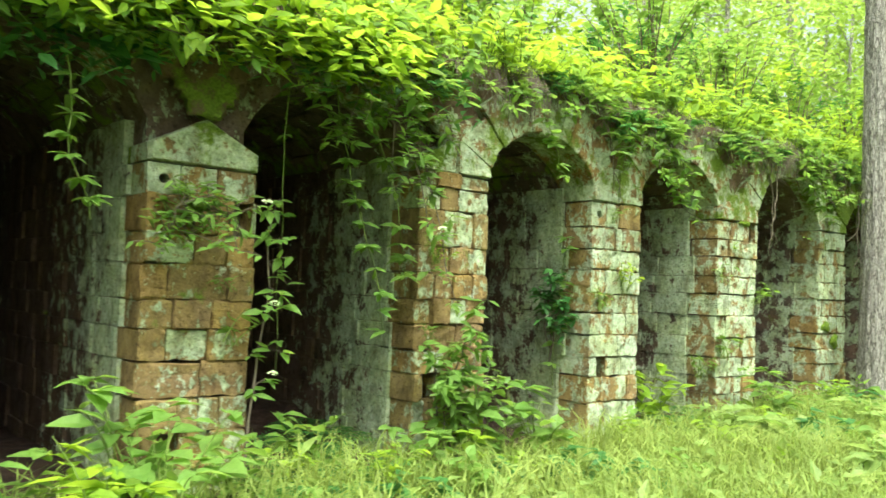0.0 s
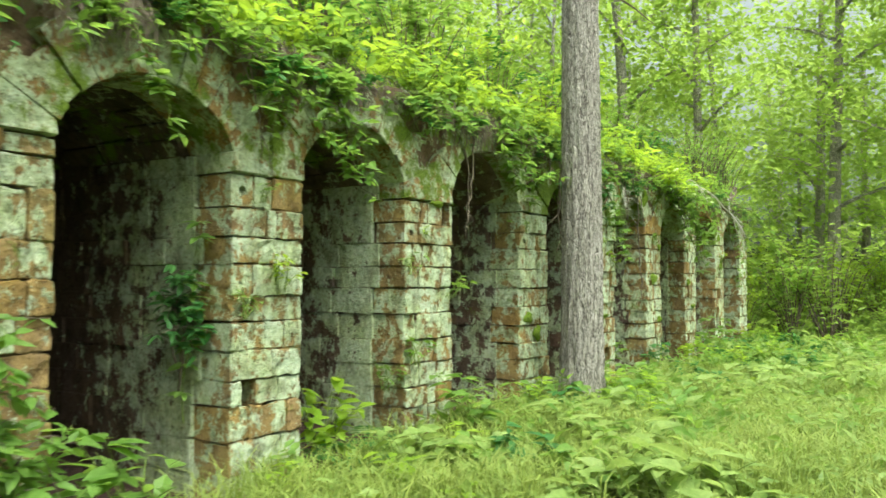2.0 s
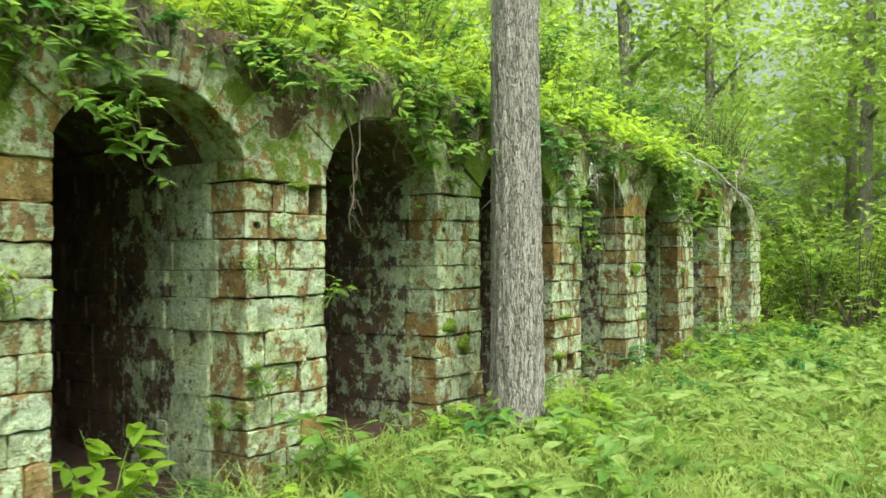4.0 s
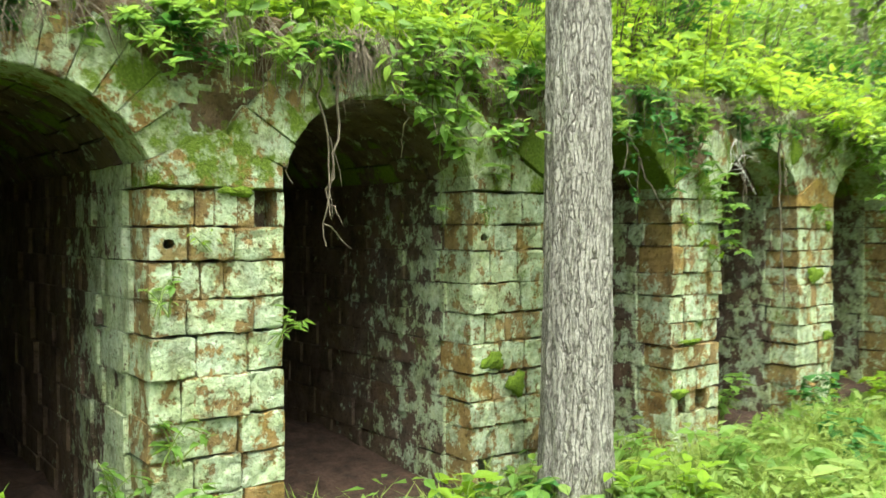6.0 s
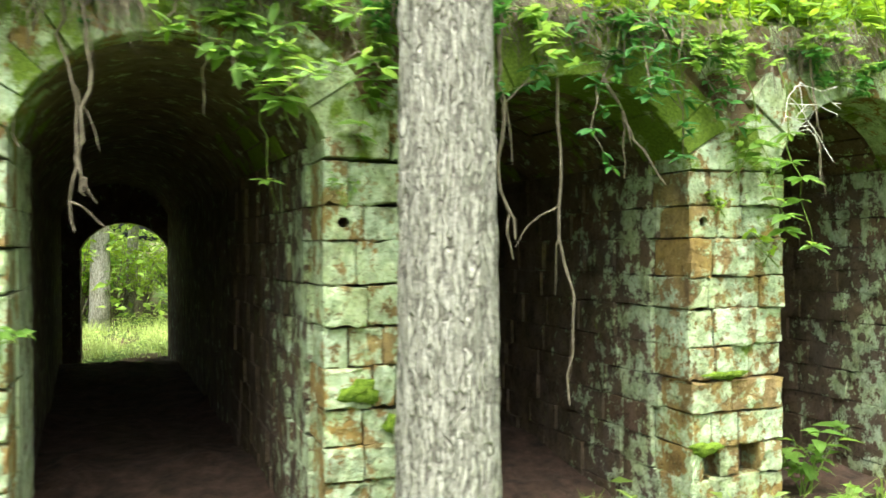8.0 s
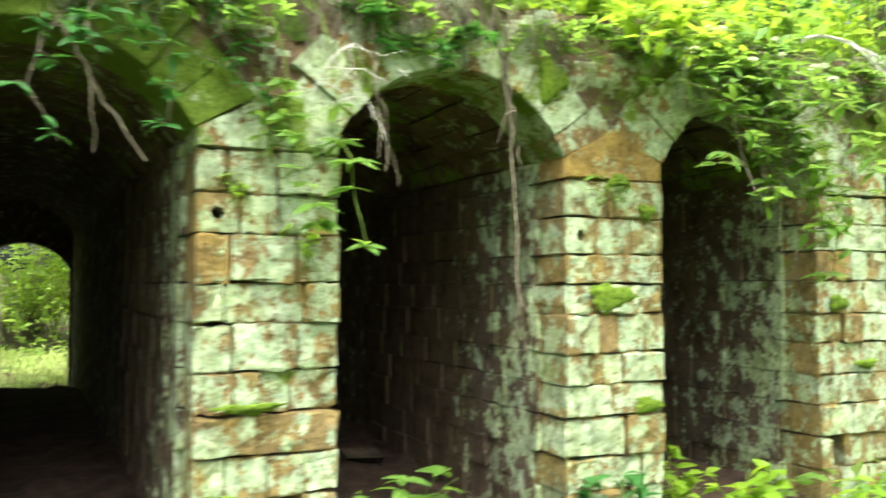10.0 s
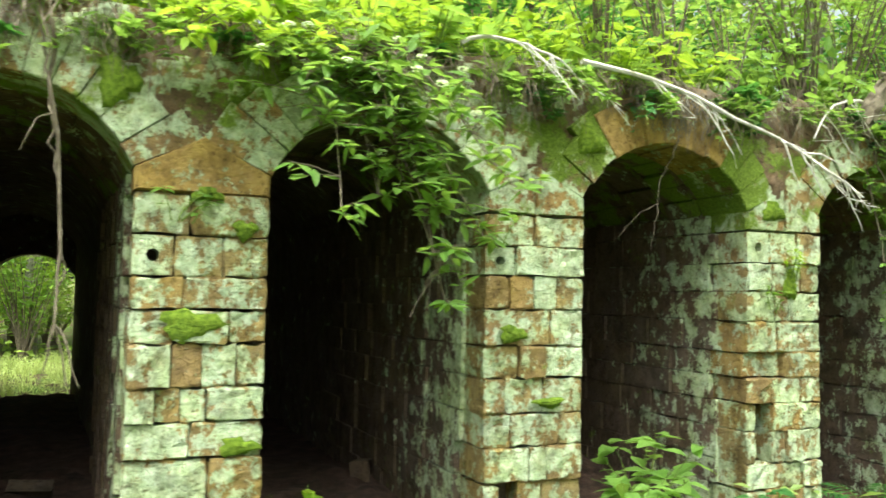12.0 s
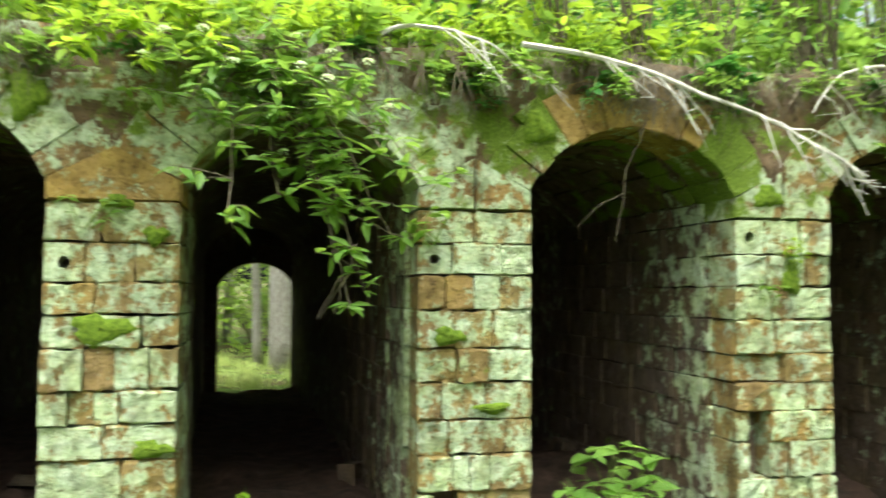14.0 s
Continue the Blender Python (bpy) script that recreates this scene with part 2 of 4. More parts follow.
def leaf_arrays(base, along, up, length, width, fold=0.12, droop=0.15, fine=True):
    """Pointed, folded leaves as vertex and face arrays."""
    n = len(base)
    along = unit(along)
    side = unit(np.cross(along, up))
    nor = np.cross(side, along)
    L, W = np.broadcast_to(length, n)[:, None], np.broadcast_to(width, n)[:, None]
    if fine:
        st = [(0, 0, 0), (.32, -.5, fold), (.32, 0, 0), (.32, .5, fold), (.68, -.36, fold * .6), (.68, 0, -.0), (.68, .36, fold * .6), (1, 0, 0)]
        fs = [(0, 3, 2), (0, 2, 1), (2, 3, 6, 5), (1, 2, 5, 4), (5, 6, 7), (4, 5, 7)]
    else:
        st = [(0, 0, 0), (.42, -.5, fold), (.42, .5, fold), (1, 0, 0)]
        fs = [(0, 2, 3), (0, 3, 1)]
    vs = np.stack([base + along * L * a + side * W * s + nor * (W * h - L * droop * a * a) for a, s, h in st], 1)
    k = len(st)
    off = np.arange(n) * k
    faces = []
    for f in fs:
        faces.append([tuple(r) for r in (off[:, None] + np.array(f)[None]).tolist()])
    flat = [x for group in zip(*faces) for x in group]
    return vs.reshape(-1, 3), flat


def tube_arrays(points, r0, r1, sides=5):
    p = np.array(points, float)
    n = len(p)
    tan = unit(np.gradient(p, axis=0))
    ref = np.array([0.31, 0.83, 0.46])
    a = unit(np.cross(tan, ref))
    b = np.cross(tan, a)
    r = np.linspace(r0, r1, n)[:, None, None]
    ang = np.arange(sides) * 2 * np.pi / sides
    ring = np.cos(ang)[None, :, None] * a[:, None] + np.sin(ang)[None, :, None] * b[:, None]
    vs = (p[:, None] + ring * r).reshape(-1, 3)
    fs = [(i * sides + j, i * sides + (j + 1) % sides, (i + 1) * sides + (j + 1) % sides, (i + 1) * sides + j) for i in range(n - 1) for j in range(sides)]
    fs += [tuple(range(sides))[::-1], tuple((n - 1) * sides + j for j in range(sides))]
    return vs, fs


def joined(parts):
    vs, fs, o = [], [], 0
    for v, f in parts:
        vs.append(v)
        fs += [tuple(i + o for i in q) for q in f]
        o += len(v)
    return np.concatenate(vs), fs


def curve_points(start, end, sag, n=8, wob=0.03, r=rng):
    s = np.array(start, float)
    e = np.array(end, float)
    u = np.linspace(0, 1, n)[:, None]
    p = s * (1 - u) + e * u
    p[:, 2] += sag * 4 * (u * (1 - u))[:, 0]
    p[1:] += np.cumsum(r.normal(0, wob, (n - 1, 3)), 0) * 0.5
    return p


# ---- plan ----
# left and right edge of each pier's face, along x; the row stands on y = 0 and faces -y
PIERS = [(-1.86, -1.18), (0.15, 0.83), (2.09, 2.757), (3.963, 4.622), (5.885, 6.62), (7.955, 8.64), (10.055, 10.725), (12.01, 12.675),
         (13.925, 14.587), (15.875, 16.537), (17.83, 18.5)]
CROWN, SPRING, TOP, DEPTH, SKEW = 2.44, 2.04, 2.72, 8.7, -0.40


def smooth_bump(x, c, w):
    return np.exp(-((x - c) / w) ** 2)


def ground_z(x, y):
    x, y = np.asarray(x, float), np.asarray(y, float)
    z = -0.22 + 0.05 * np.sin(x * 0.9 + 1) * np.cos(y * 0.7) + 0.03 * np.sin(x * 2.3 + y * 1.7)
    z = z + 0.12 * smooth_bump(x, 5.5, 2.5) * smooth_bump(y, -4, 2.5)
    z = z + 0.12 * smooth_bump(y, 0.3, 1.0) * smooth_bump(x, 12, 8)
    z = z + 0.26 * np.clip((y - .5) / 1.4, 0, 1) * np.clip((9.0 - y) / 1.5, 0, 1) * np.clip((x + 1) / 3, 0, 1) * np.clip((19 - x) / 1, 0, 1)
    far = np.clip((np.hypot(x - 9, y) - 22) / 30, 0, 1)
    return z + far * far * 2.5


# ---- ground ----
gx = np.concatenate([np.linspace(-300, -32, 8), np.linspace(-30, 60, 226), np.linspace(64, 330, 8)])
gy = np.concatenate([np.linspace(-300, -22, 8), np.linspace(-20, 30, 150), np.linspace(34, 300, 8)])
GX, GY = np.meshgrid(gx, gy, indexing="ij")
gv = np.stack([GX, GY, ground_z(GX, GY)], -1).reshape(-1, 3)
ny = len(gy)
gf = [(i * ny + j, (i + 1) * ny + j, (i + 1) * ny + j + 1, i * ny + j + 1) for i in range(len(gx) - 1) for j in range(ny - 1)]
tagged(mesh_object("ground", gv, gf, SOIL, smooth=True), "dark forest soil with leaf litter and green cover", "ground", kind="structure")


FLOOR, nt_, b_ = material("chamber_earth", 1.0)
fv_ = position(nt_)
nt_.links.new(ramp(nt_, noise_of(nt_, fv_, 7, 9, 0.72), [(0.3, (0.04, 0.028, 0.02)), (0.5, (0.10, 0.06, 0.045)), (0.72, (0.19, 0.11, 0.08))]), b_.inputs["Base Color"])
bump(nt_, b_, noise_of(nt_, fv_, 18, 9, 0.75), 1.0, 0.08)
fx_, fy_ = np.arange(-1.6, 18.3, .1), np.arange(.12, 8.9, .1)
FX, FY = np.meshgrid(fx_, fy_, indexing="ij")
fz_ = ground_z(FX, FY) + .02 + np.array([[max(0.0, noise.fractal(Vector((x * 2.6, y * 2.6, 3.0)), 0.9, 2.0, 4)) * .09 for y in fy_] for x in fx_])
nf = len(fy_)
ff_ = [(i * nf + j, (i + 1) * nf + j, (i + 1) * nf + j + 1, i * nf + j + 1) for i in range(len(fx_) - 1) for j in range(nf - 1)]
tagged(mesh_object("floor", np.stack([FX, FY, fz_], -1).reshape(-1, 3), ff_, FLOOR, smooth=True), "reddish-brown earth and rubble on the chamber floors", "floor", kind="structure")


# ---- oven chambers: piers, vaults and rear wall ----
def prism(outline, y0, y1, dx):
    n = len(outline)
    v = [(x, y0, z) for x, z in outline] + [(x + dx, y1, z) for x, z in outline]
    f = [tuple(range(n))[::-1], tuple(range(n, 2 * n))]
    f += [(i, (i + 1) % n, (i + 1) % n + n, i + n) for i in range(n)]
    return np.array(v, float), [q for q in f]


def arc(xl, xr, zc, zs, n=14):
    c, h, r = (xl + xr) / 2, (xr - xl) / 2, zc - zs
    R = (h * h + r * r) / (2 * r)
    a = math.asin(min(1, h / R))
    return c, zc - R, R, a, [(c + R * math.sin(t), zc - R + R * math.cos(t)) for t in np.linspace(-a, a, n)]


def bay_outline(xa, xl, xr, xb, crown, spring, top, floor=-0.6):
    pts = arc(xl, xr, crown, spring)[4]
    return [(xa, floor), (xl, floor)] + pts + [(xr, floor), (xb, floor), (xb, top), (xa, top)]


for i in range(len(PIERS) - 1):
    (a0, a1), (b0, b1) = PIERS[i], PIERS[i + 1]
    xa, xb = (a0 + a1) / 2, (b0 + b1) / 2
    if i == 0:
        xa -= 6
    if i == len(PIERS) - 2:
        xb = b1 - 0.03
    v1, f1 = prism(bay_outline(xa, a1 - 0.035, b0 + 0.035, xb, CROWN + 0.03, SPRING, TOP), 0.16, DEPTH, SKEW)
    c = (a1 + b0) / 2 + SKEW + .12
    v2, f2 = prism(bay_outline(xa + SKEW, c - 0.59, c + 0.59, xb + SKEW, 1.92, 1.55, TOP), DEPTH + 0.002, DEPTH + 0.45, 0)
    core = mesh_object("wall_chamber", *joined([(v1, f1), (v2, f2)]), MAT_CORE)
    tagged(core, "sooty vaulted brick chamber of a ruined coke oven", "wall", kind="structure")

# ---- earth on top of the vaults ----
ex, ey = np.linspace(-8, 19.2, 180), np.concatenate([np.linspace(0.06, 1.2, 14), np.linspace(1.6, 9.6, 22)])
EX, EY = np.meshgrid(ex, ey, indexing="ij")
ez = 2.66 + 0.10 * np.sin(EX * 3.1) * np.cos(EY * 2.0) + 0.06 * np.sin(EX * 7.3 + 1) + 0.30 * np.clip(EY + 0.1, 0, 1) + 0.04 * EY
ez = np.where(EY < 0.1, ez - 0.05 + 0.05 * np.sin(EX * 11), ez)
ez = np.where((EX > 18.9) | (EX < -7.8), 2.55, ez)
EYw = EY + np.where(EY < 0.3, 0.03 * np.sin(EX * 5.7) + 0.02 * np.sin(EX * 13.1), 0)
nt0, nt1 = len(ex), len(ey)
tv = np.stack([EX, EYw, ez], -1).reshape(-1, 3)
bv = np.stack([EX, EYw, np.full_like(EX, 2.5)], -1).reshape(-1, 3)
tf = [(i * nt1 + j, (i + 1) * nt1 + j, (i + 1) * nt1 + j + 1, i * nt1 + j + 1) for i in range(nt0 - 1) for j in range(nt1 - 1)]
ff = [(i * nt1 + len(tv), (i + 1) * nt1 + len(tv), (i + 1) * nt1, i * nt1) for i in range(nt0 - 1)]
ff += [((i) * nt1 + nt1 - 1, (i + 1) * nt1 + nt1 - 1, (i + 1) * nt1 + nt1 - 1 + len(tv), i * nt1 + nt1 - 1 + len(tv)) for i in range(nt0 - 1)]
mound = mesh_object("earth_bank", np.concatenate([tv, bv]), tf + ff, SOIL, smooth=True)
tagged(mound, "root-filled brown earth lying over the oven vaults", "earth", kind="structure")


# ---- rubble and earth between the arches ----
def bay_arc(i):
    return arc(PIERS[i][1], PIERS[i + 1][0], CROWN, SPRING)


sx, sz = np.arange(-6, 18.46, .035), np.arange(2.06, 2.86, .035)
SX, SZ = np.meshgrid(sx, sz, indexing="ij")
lump = np.array([[noise.fractal(Vector((x * 3.2, 5.0, z * 4.2)), 0.8, 2.1, 4) for z in sz] for x in sx])
SY = .025 - .06 * lump
near = np.full(SX.shape, 9.0)
for i in range(len(PIERS) - 1):
    c, zc, R, a, _ = bay_arc(i)
    near = np.minimum(near, np.hypot(SX - c, SZ - zc) - R)
keep = near > .20 + .05 * lump
keep &= ~((SX < PIERS[0][0]) & (SZ < 2.2))
ns = len(sz)
spf = [(i * ns + j, (i + 1) * ns + j, (i + 1) * ns + j + 1, i * ns + j + 1) for i in range(len(sx) - 1) for j in range(ns - 1) if keep[i, j] and keep[i + 1, j] and keep[i, j + 1] and keep[i + 1, j + 1]]
sp = mesh_object("wall_spandrel", np.stack([SX, SY, SZ], -1).reshape(-1, 3), spf, MAT_ARCH, smooth=True)
sp.data.materials.append(MAT_RUBBLE)
for poly in sp.data.polygons:
    if poly.center.x < 1.95 or poly.center.x > 14.7 or lump[min(int((poly.center.x + 6) / .035), len(sx) - 1), min(int((poly.center.z - 2.06) / .035), ns - 1)] < .12:
        poly.material_index = 1
th = sp.modifiers.new("thick", "SOLIDIFY")
th.thickness, th.offset = .1, -1
tagged(sp, "mossy rubble and earth filling between the arches", "wall", kind="structure")

# ---- plants: templates ----
def stem_plant(name, stems, height, spread, leaf, per, mat, stem_mat=STEM, seed=1, droop=0.25, fine=True, wide=0.5, label="", category="plant", rise=1.0, whorl=1):
    r = np.random.default_rng(seed)
    tubes, bases, dirs, ups, lens = [], [], [], [], []
    for s in range(stems):
        az = r.uniform(0, 2 * np.pi)
        reach = spread * r.uniform(0.3, 1)
        h = height * r.uniform(0.6, 1) * rise
        end = (math.cos(az) * reach, math.sin(az) * reach, h)
        p = curve_points((r.normal(0, .03), r.normal(0, .03), -0.03), end, abs(height) * 0.15, 7, 0.02 * abs(height), r)
        tubes.append(tube_arrays(p, 0.004 + 0.004 * abs(height), 0.0015, 4))
        u = np.sort(r.uniform(0.25, 1, per))
        for k, t in enumerate(u):
            q = p[min(int(t * 6), 5)] + (p[min(int(t * 6), 5) + 1] - p[min(int(t * 6), 5)]) * (t * 6 % 1 if t < 1 else 1)
            a0 = r.uniform(0, 2 * np.pi)
            for w in range(whorl):
                a = a0 + (w - (whorl - 1) / 2) * 0.75 if whorl > 1 else a0
                bases.append(q)
                dirs.append((math.cos(a), math.sin(a), r.normal(0.12, 0.25)))
                ups.append((r.normal(0, .25), r.normal(0, .25), 1))
                lens.append(leaf * r.uniform(0.6, 1.15))
    lens = np.array(lens)
    lv, lf = leaf_arrays(np.array(bases), np.array(dirs), np.array(ups), lens, lens * wide, droop=droop, fine=fine)
    top = mesh_object(name, *joined(tubes), stem_mat)
    mesh_object("leaves", lv, lf, mat, top)
    return tagged(top, label, category)


def fern(name, seed):
    r = np.random.default_rng(seed)
    tubes, B, D, U, Ls = [], [], [], [], []
    for k in range(9):
        az = k * 0.7 + r.normal(0, .2)
        R = r.uniform(.35, .55)
        u = np.linspace(0, 1, 16)
        p = np.stack([np.cos(az) * R * u, np.sin(az) * R * u, 0.55 * u - 0.42 * u * u], 1)
        tubes.append(tube_arrays(p, .004, .001, 4))
        side = np.array([-math.sin(az), math.cos(az), 0])
        for i in range(2, 16):
            for s in (-1, 1):
                B.append(p[i]); D.append(side * s + np.array([math.cos(az) * .35, math.sin(az) * .35, 0])); U.append((0, 0, 1)); Ls.append(.13 * (1 - abs(u[i] - .35) * .95))
    lv, lf = leaf_arrays(np.array(B), np.array(D), np.array(U), np.array(Ls), np.array(Ls) * .26, fine=False)
    top = mesh_object(name, *joined(tubes), STEM)
    mesh_object("fronds", lv, lf, LEAF_DARK, top)
    return tagged(top, "dark green fern with arching fronds on the ground", "fern")


def tree(name, seed, height, r0, crown_low, crown_r, n_leaf, leaf, label):
    r = np.random.default_rng(seed)
    pts = curve_points((0, 0, -0.3), (r.normal(0, .25), r.normal(0, .25), height), 0, 14, 0.03, r)
    tubes = [tube_arrays(pts, r0, r0 * 0.35, 10)]
    cs = []
    for k in range(13):
        z = crown_low + (height - crown_low) * (k + .5) / 13
        az = k * 2.4 + r.normal(0, .3)
        L = crown_r * r.uniform(.6, 1.1) * (1.0 - 0.45 * k / 13)
        e = np.array([math.cos(az) * L, math.sin(az) * L, z + L * .35])
        p = curve_points((0, 0, z - .1), e, .1, 6, .05, r)
        tubes.append(tube_arrays(p, r0 * .28, .008, 5))
        for q in p[2:]:
            cs.append(q)
            for _ in range(2):
                cs.append(q + r.normal(0, .5, 3) * (1, 1, .5))
    cs = np.array(cs)
    B = cs[r.integers(0, len(cs), n_leaf)] + r.normal(0, .38, (n_leaf, 3)) * (1, 1, .45)
    D = r.normal(0, 1, (n_leaf, 3)) * (1, 1, .4)
    U = np.array([0, 0, 1]) + r.normal(0, .4, (n_leaf, 3))
    Ls = leaf * r.uniform(.6, 1.2, n_leaf)
    lv, lf = leaf_arrays(B, D, U, Ls, Ls * .6, fine=False)
    top = mesh_object(name, *joined(tubes), BARK, smooth=True)
    mesh_object("crown_leaves", lv, lf, LEAF_FAR, top)
    return tagged(top, label, "tree")


def scatter(templates, spots, group, smin=0.8, smax=1.25, tilt=0.0, r=rng):
    for k, (x, y, z) in enumerate(spots):
        t = templates[k % len(templates)]
        s = r.uniform(smin, smax)
        if "used" in t:
            m = pose(x, y, z, r.normal(0, tilt), r.normal(0, tilt), r.uniform(0, 360))
            ob = copy_thing(t, m)
        else:
            t["used"] = 1
            ob = t
            ob.matrix_basis = pose(x, y, z, r.normal(0, tilt), r.normal(0, tilt), r.uniform(0, 360))
        ob.scale = (s, s, s * r.uniform(.85, 1.15))
        tagged(ob, group=group)


def on_ground(x, y, dz=0.0):
    return (x, y, float(ground_z(x, y)) + dz)


def bank_z(y):
    return 2.64 + 0.30 * min(max(y + 0.1, 0), 1) + 0.04 * y


# ---- plants on the bank ----
bank_herbs = [stem_plant("bank_herb", 9, .50, .38, .135, 7, m, seed=40 + k, wide=.42, label="fresh green leafy herb growing on the earth bank") for k, m in enumerate([LEAF_YELLOW, LEAF_YELLOW, LEAF, LEAF_YELLOW])]
creepers = [stem_plant("creeper", 7, -.38, .42, .10, 5, m, seed=50 + k, wide=.46, whorl=5, label="five-leaved creeper trailing over the wall's edge", rise=1.0) for k, m in enumerate([LEAF, LEAF_DARK, LEAF])]
bushes = [stem_plant("bank_bush", 16, 1.25, .7, .11, 24, m, TWIG, seed=60 + k, wide=.5, fine=False, label="bright green bush on top of the earth bank", category="bush") for k, m in enumerate([LEAF_YELLOW, LEAF_DARK, LEAF])]
scatter(bank_herbs, [(x + rng.normal(0, .1), y, bank_z(y) - .02) for x in np.arange(-3, 15.4, .27) for y in (rng.uniform(0, .2), rng.uniform(.3, .9))], "herbs on the bank", tilt=10)
scatter(bank_herbs[2:3], [(x + rng.normal(0, .1), rng.uniform(.1, .8), bank_z(.4) - .02) for x in np.arange(15.5, 18.8, .30)], "herbs on the bank", tilt=10)
scatter(creepers, [(x + rng.normal(0, .2), rng.uniform(-.10, .0), 2.78 + rng.normal(0, .06)) for x in np.arange(-2.2, 18.6, .30)], "creepers over the edge", .6, 1.0, tilt=6)
scatter(bushes, [(x + rng.normal(0, .3), rng.uniform(.5, 2.4), 2.95) for x in np.arange(-4, 15.2, .40)], "bushes on the bank", .8, 1.3, tilt=5)
twiggy = stem_plant("twiggy_bush", 15, 1.35, .55, .10, 9, LEAF, TWIG, seed=66, wide=.5, label="thin twiggy bush with sparse green leaves on the bank", category="bush")
scatter([twiggy], [(x + rng.normal(0, .15), rng.uniform(.12, .5), 2.82) for x in np.arange(15.0, 18.6, .5)], "twiggy bushes on the bank", .8, 1.2, tilt=8)
scatter(bushes[1:2], [(x + rng.normal(0, .3), rng.uniform(.5, 2.4), 2.95) for x in np.arange(15.2, 18.8, .7)], "bushes on the bank", .8, 1.3, tilt=5)



def bank_cover(name, n, mat, leaf, y0, y1, z0, z1, seed, label, x0=-6.0, x1=18.8):
    r = np.random.default_rng(seed)
    x, u = r.uniform(x0, x1, n), r.uniform(0, 1, n)
    y = y0 + (y1 - y0) * u
    thick = .35 + .65 * (np.sin(x * 1.9 + 2 * np.sin(x * .7)) * np.cos(y * 2 + x * 1.3) + 1) / 2
    z = 2.70 + .30 * np.clip(y, 0, 1) + z0 + (z1 - z0) * r.uniform(0, 1, n) * thick
    D = np.stack([r.normal(0, 1, n), r.normal(-.5, 1, n), r.normal(-.05, .35, n)], 1)
    U = np.array([0, -.25, 1]) + r.normal(0, .35, (n, 3))
    Ls = leaf * r.uniform(.5, 1.2, n)
    lv, lf = leaf_arrays(np.stack([x, y, z], 1), D, U, Ls, Ls * .45, fine=True)
    tagged(mesh_object(name, lv, lf, mat), label, "undergrowth", kind="stuff")


bank_cover("bank_undergrowth", 6500, LEAF_YELLOW, .14, .0, 1.2, .02, .75, 91, "fresh yellow-green leaves crowding the earth bank", -6.0, 15.6)
bank_cover("bank_undergrowth", 900, LEAF, .13, .1, 1.3, .0, .6, 97, "green leaves on the twiggy end of the bank", 15.4, 18.8)
bank_cover("bank_undergrowth", 1500, LEAF, .13, -.18, .4, -.08, .40, 92, "green leaves hanging over the edge of the bank")

bank_cover("bank_undergrowth", 1500, LEAF_YELLOW, .15, -.45, .05, -.20, .42, 93, "fresh green leaves leaning out over the broken arches", -3.0, 1.9)
bank_cover("bank_undergrowth", 350, LEAF_DARK, .12, -.30, .0, -.42, .1, 94, "deep green leaves hanging before the broken arches", -2.6, 2.4)

bank_cover("bank_undergrowth", 500, LEAF, .14, -.40, -.05, -.35, .1, 95, "fresh green leaves hanging low before the first arch", -2.6, .15)
bank_cover("bank_undergrowth", 260, LEAF_DARK, .14, -.30, -.05, -.55, -.2, 96, "green leaves hanging low before the first arch", -2.6, .1)

bank_cover("bank_undergrowth", 1900, LEAF_YELLOW, .15, -.62, -.08, -.34, .25, 98, "bright yellow-green leaves over the broken arches", -4.0, 1.6)

# ---- plants on the ground ----
herbs = [stem_plant("ground_herb", 7, .40, .30, .145, 6, m, seed=70 + k, wide=.5, label="broad-leaved green herb growing from the forest floor") for k, m in enumerate([LEAF, LEAF_DARK, LEAF_YELLOW, LEAF])]
scatter(herbs, [on_ground(rng.uniform(-3, 19), -abs(rng.normal(0, .8)) - .15) for _ in range(110)], "herbs by the piers", .6, 1.15, tilt=4)
weeds = [stem_plant("broad_weed", 8, .34, .36, .20, 6, m, seed=170 + k, wide=.48, droop=.35, label="broad-leaved fresh green weed growing in the clearing") for k, m in enumerate([LEAF_WEED, LEAF, LEAF_WEED])]
scatter(weeds, [on_ground(rng.uniform(4.5, 14), rng.uniform(-3.1, -.7)) for _ in range(85)] + [on_ground(rng.uniform(12, 24), rng.uniform(-6, -.5)) for _ in range(40)], "weeds in the clearing", .65, 1.1, tilt=6)
ferns = [fern("fern", 3), fern("fern", 4)]
scatter(ferns, [on_ground(1.6, .5), on_ground(.95, -.6), on_ground(1.2, .2), on_ground(1.35, -.35), on_ground(1.8, .9), on_ground(5.4, .1), on_ground(7.6, -.2), on_ground(17.2, .1), on_ground(5.1, -.1)], "ferns by the piers", .8, 1.2)


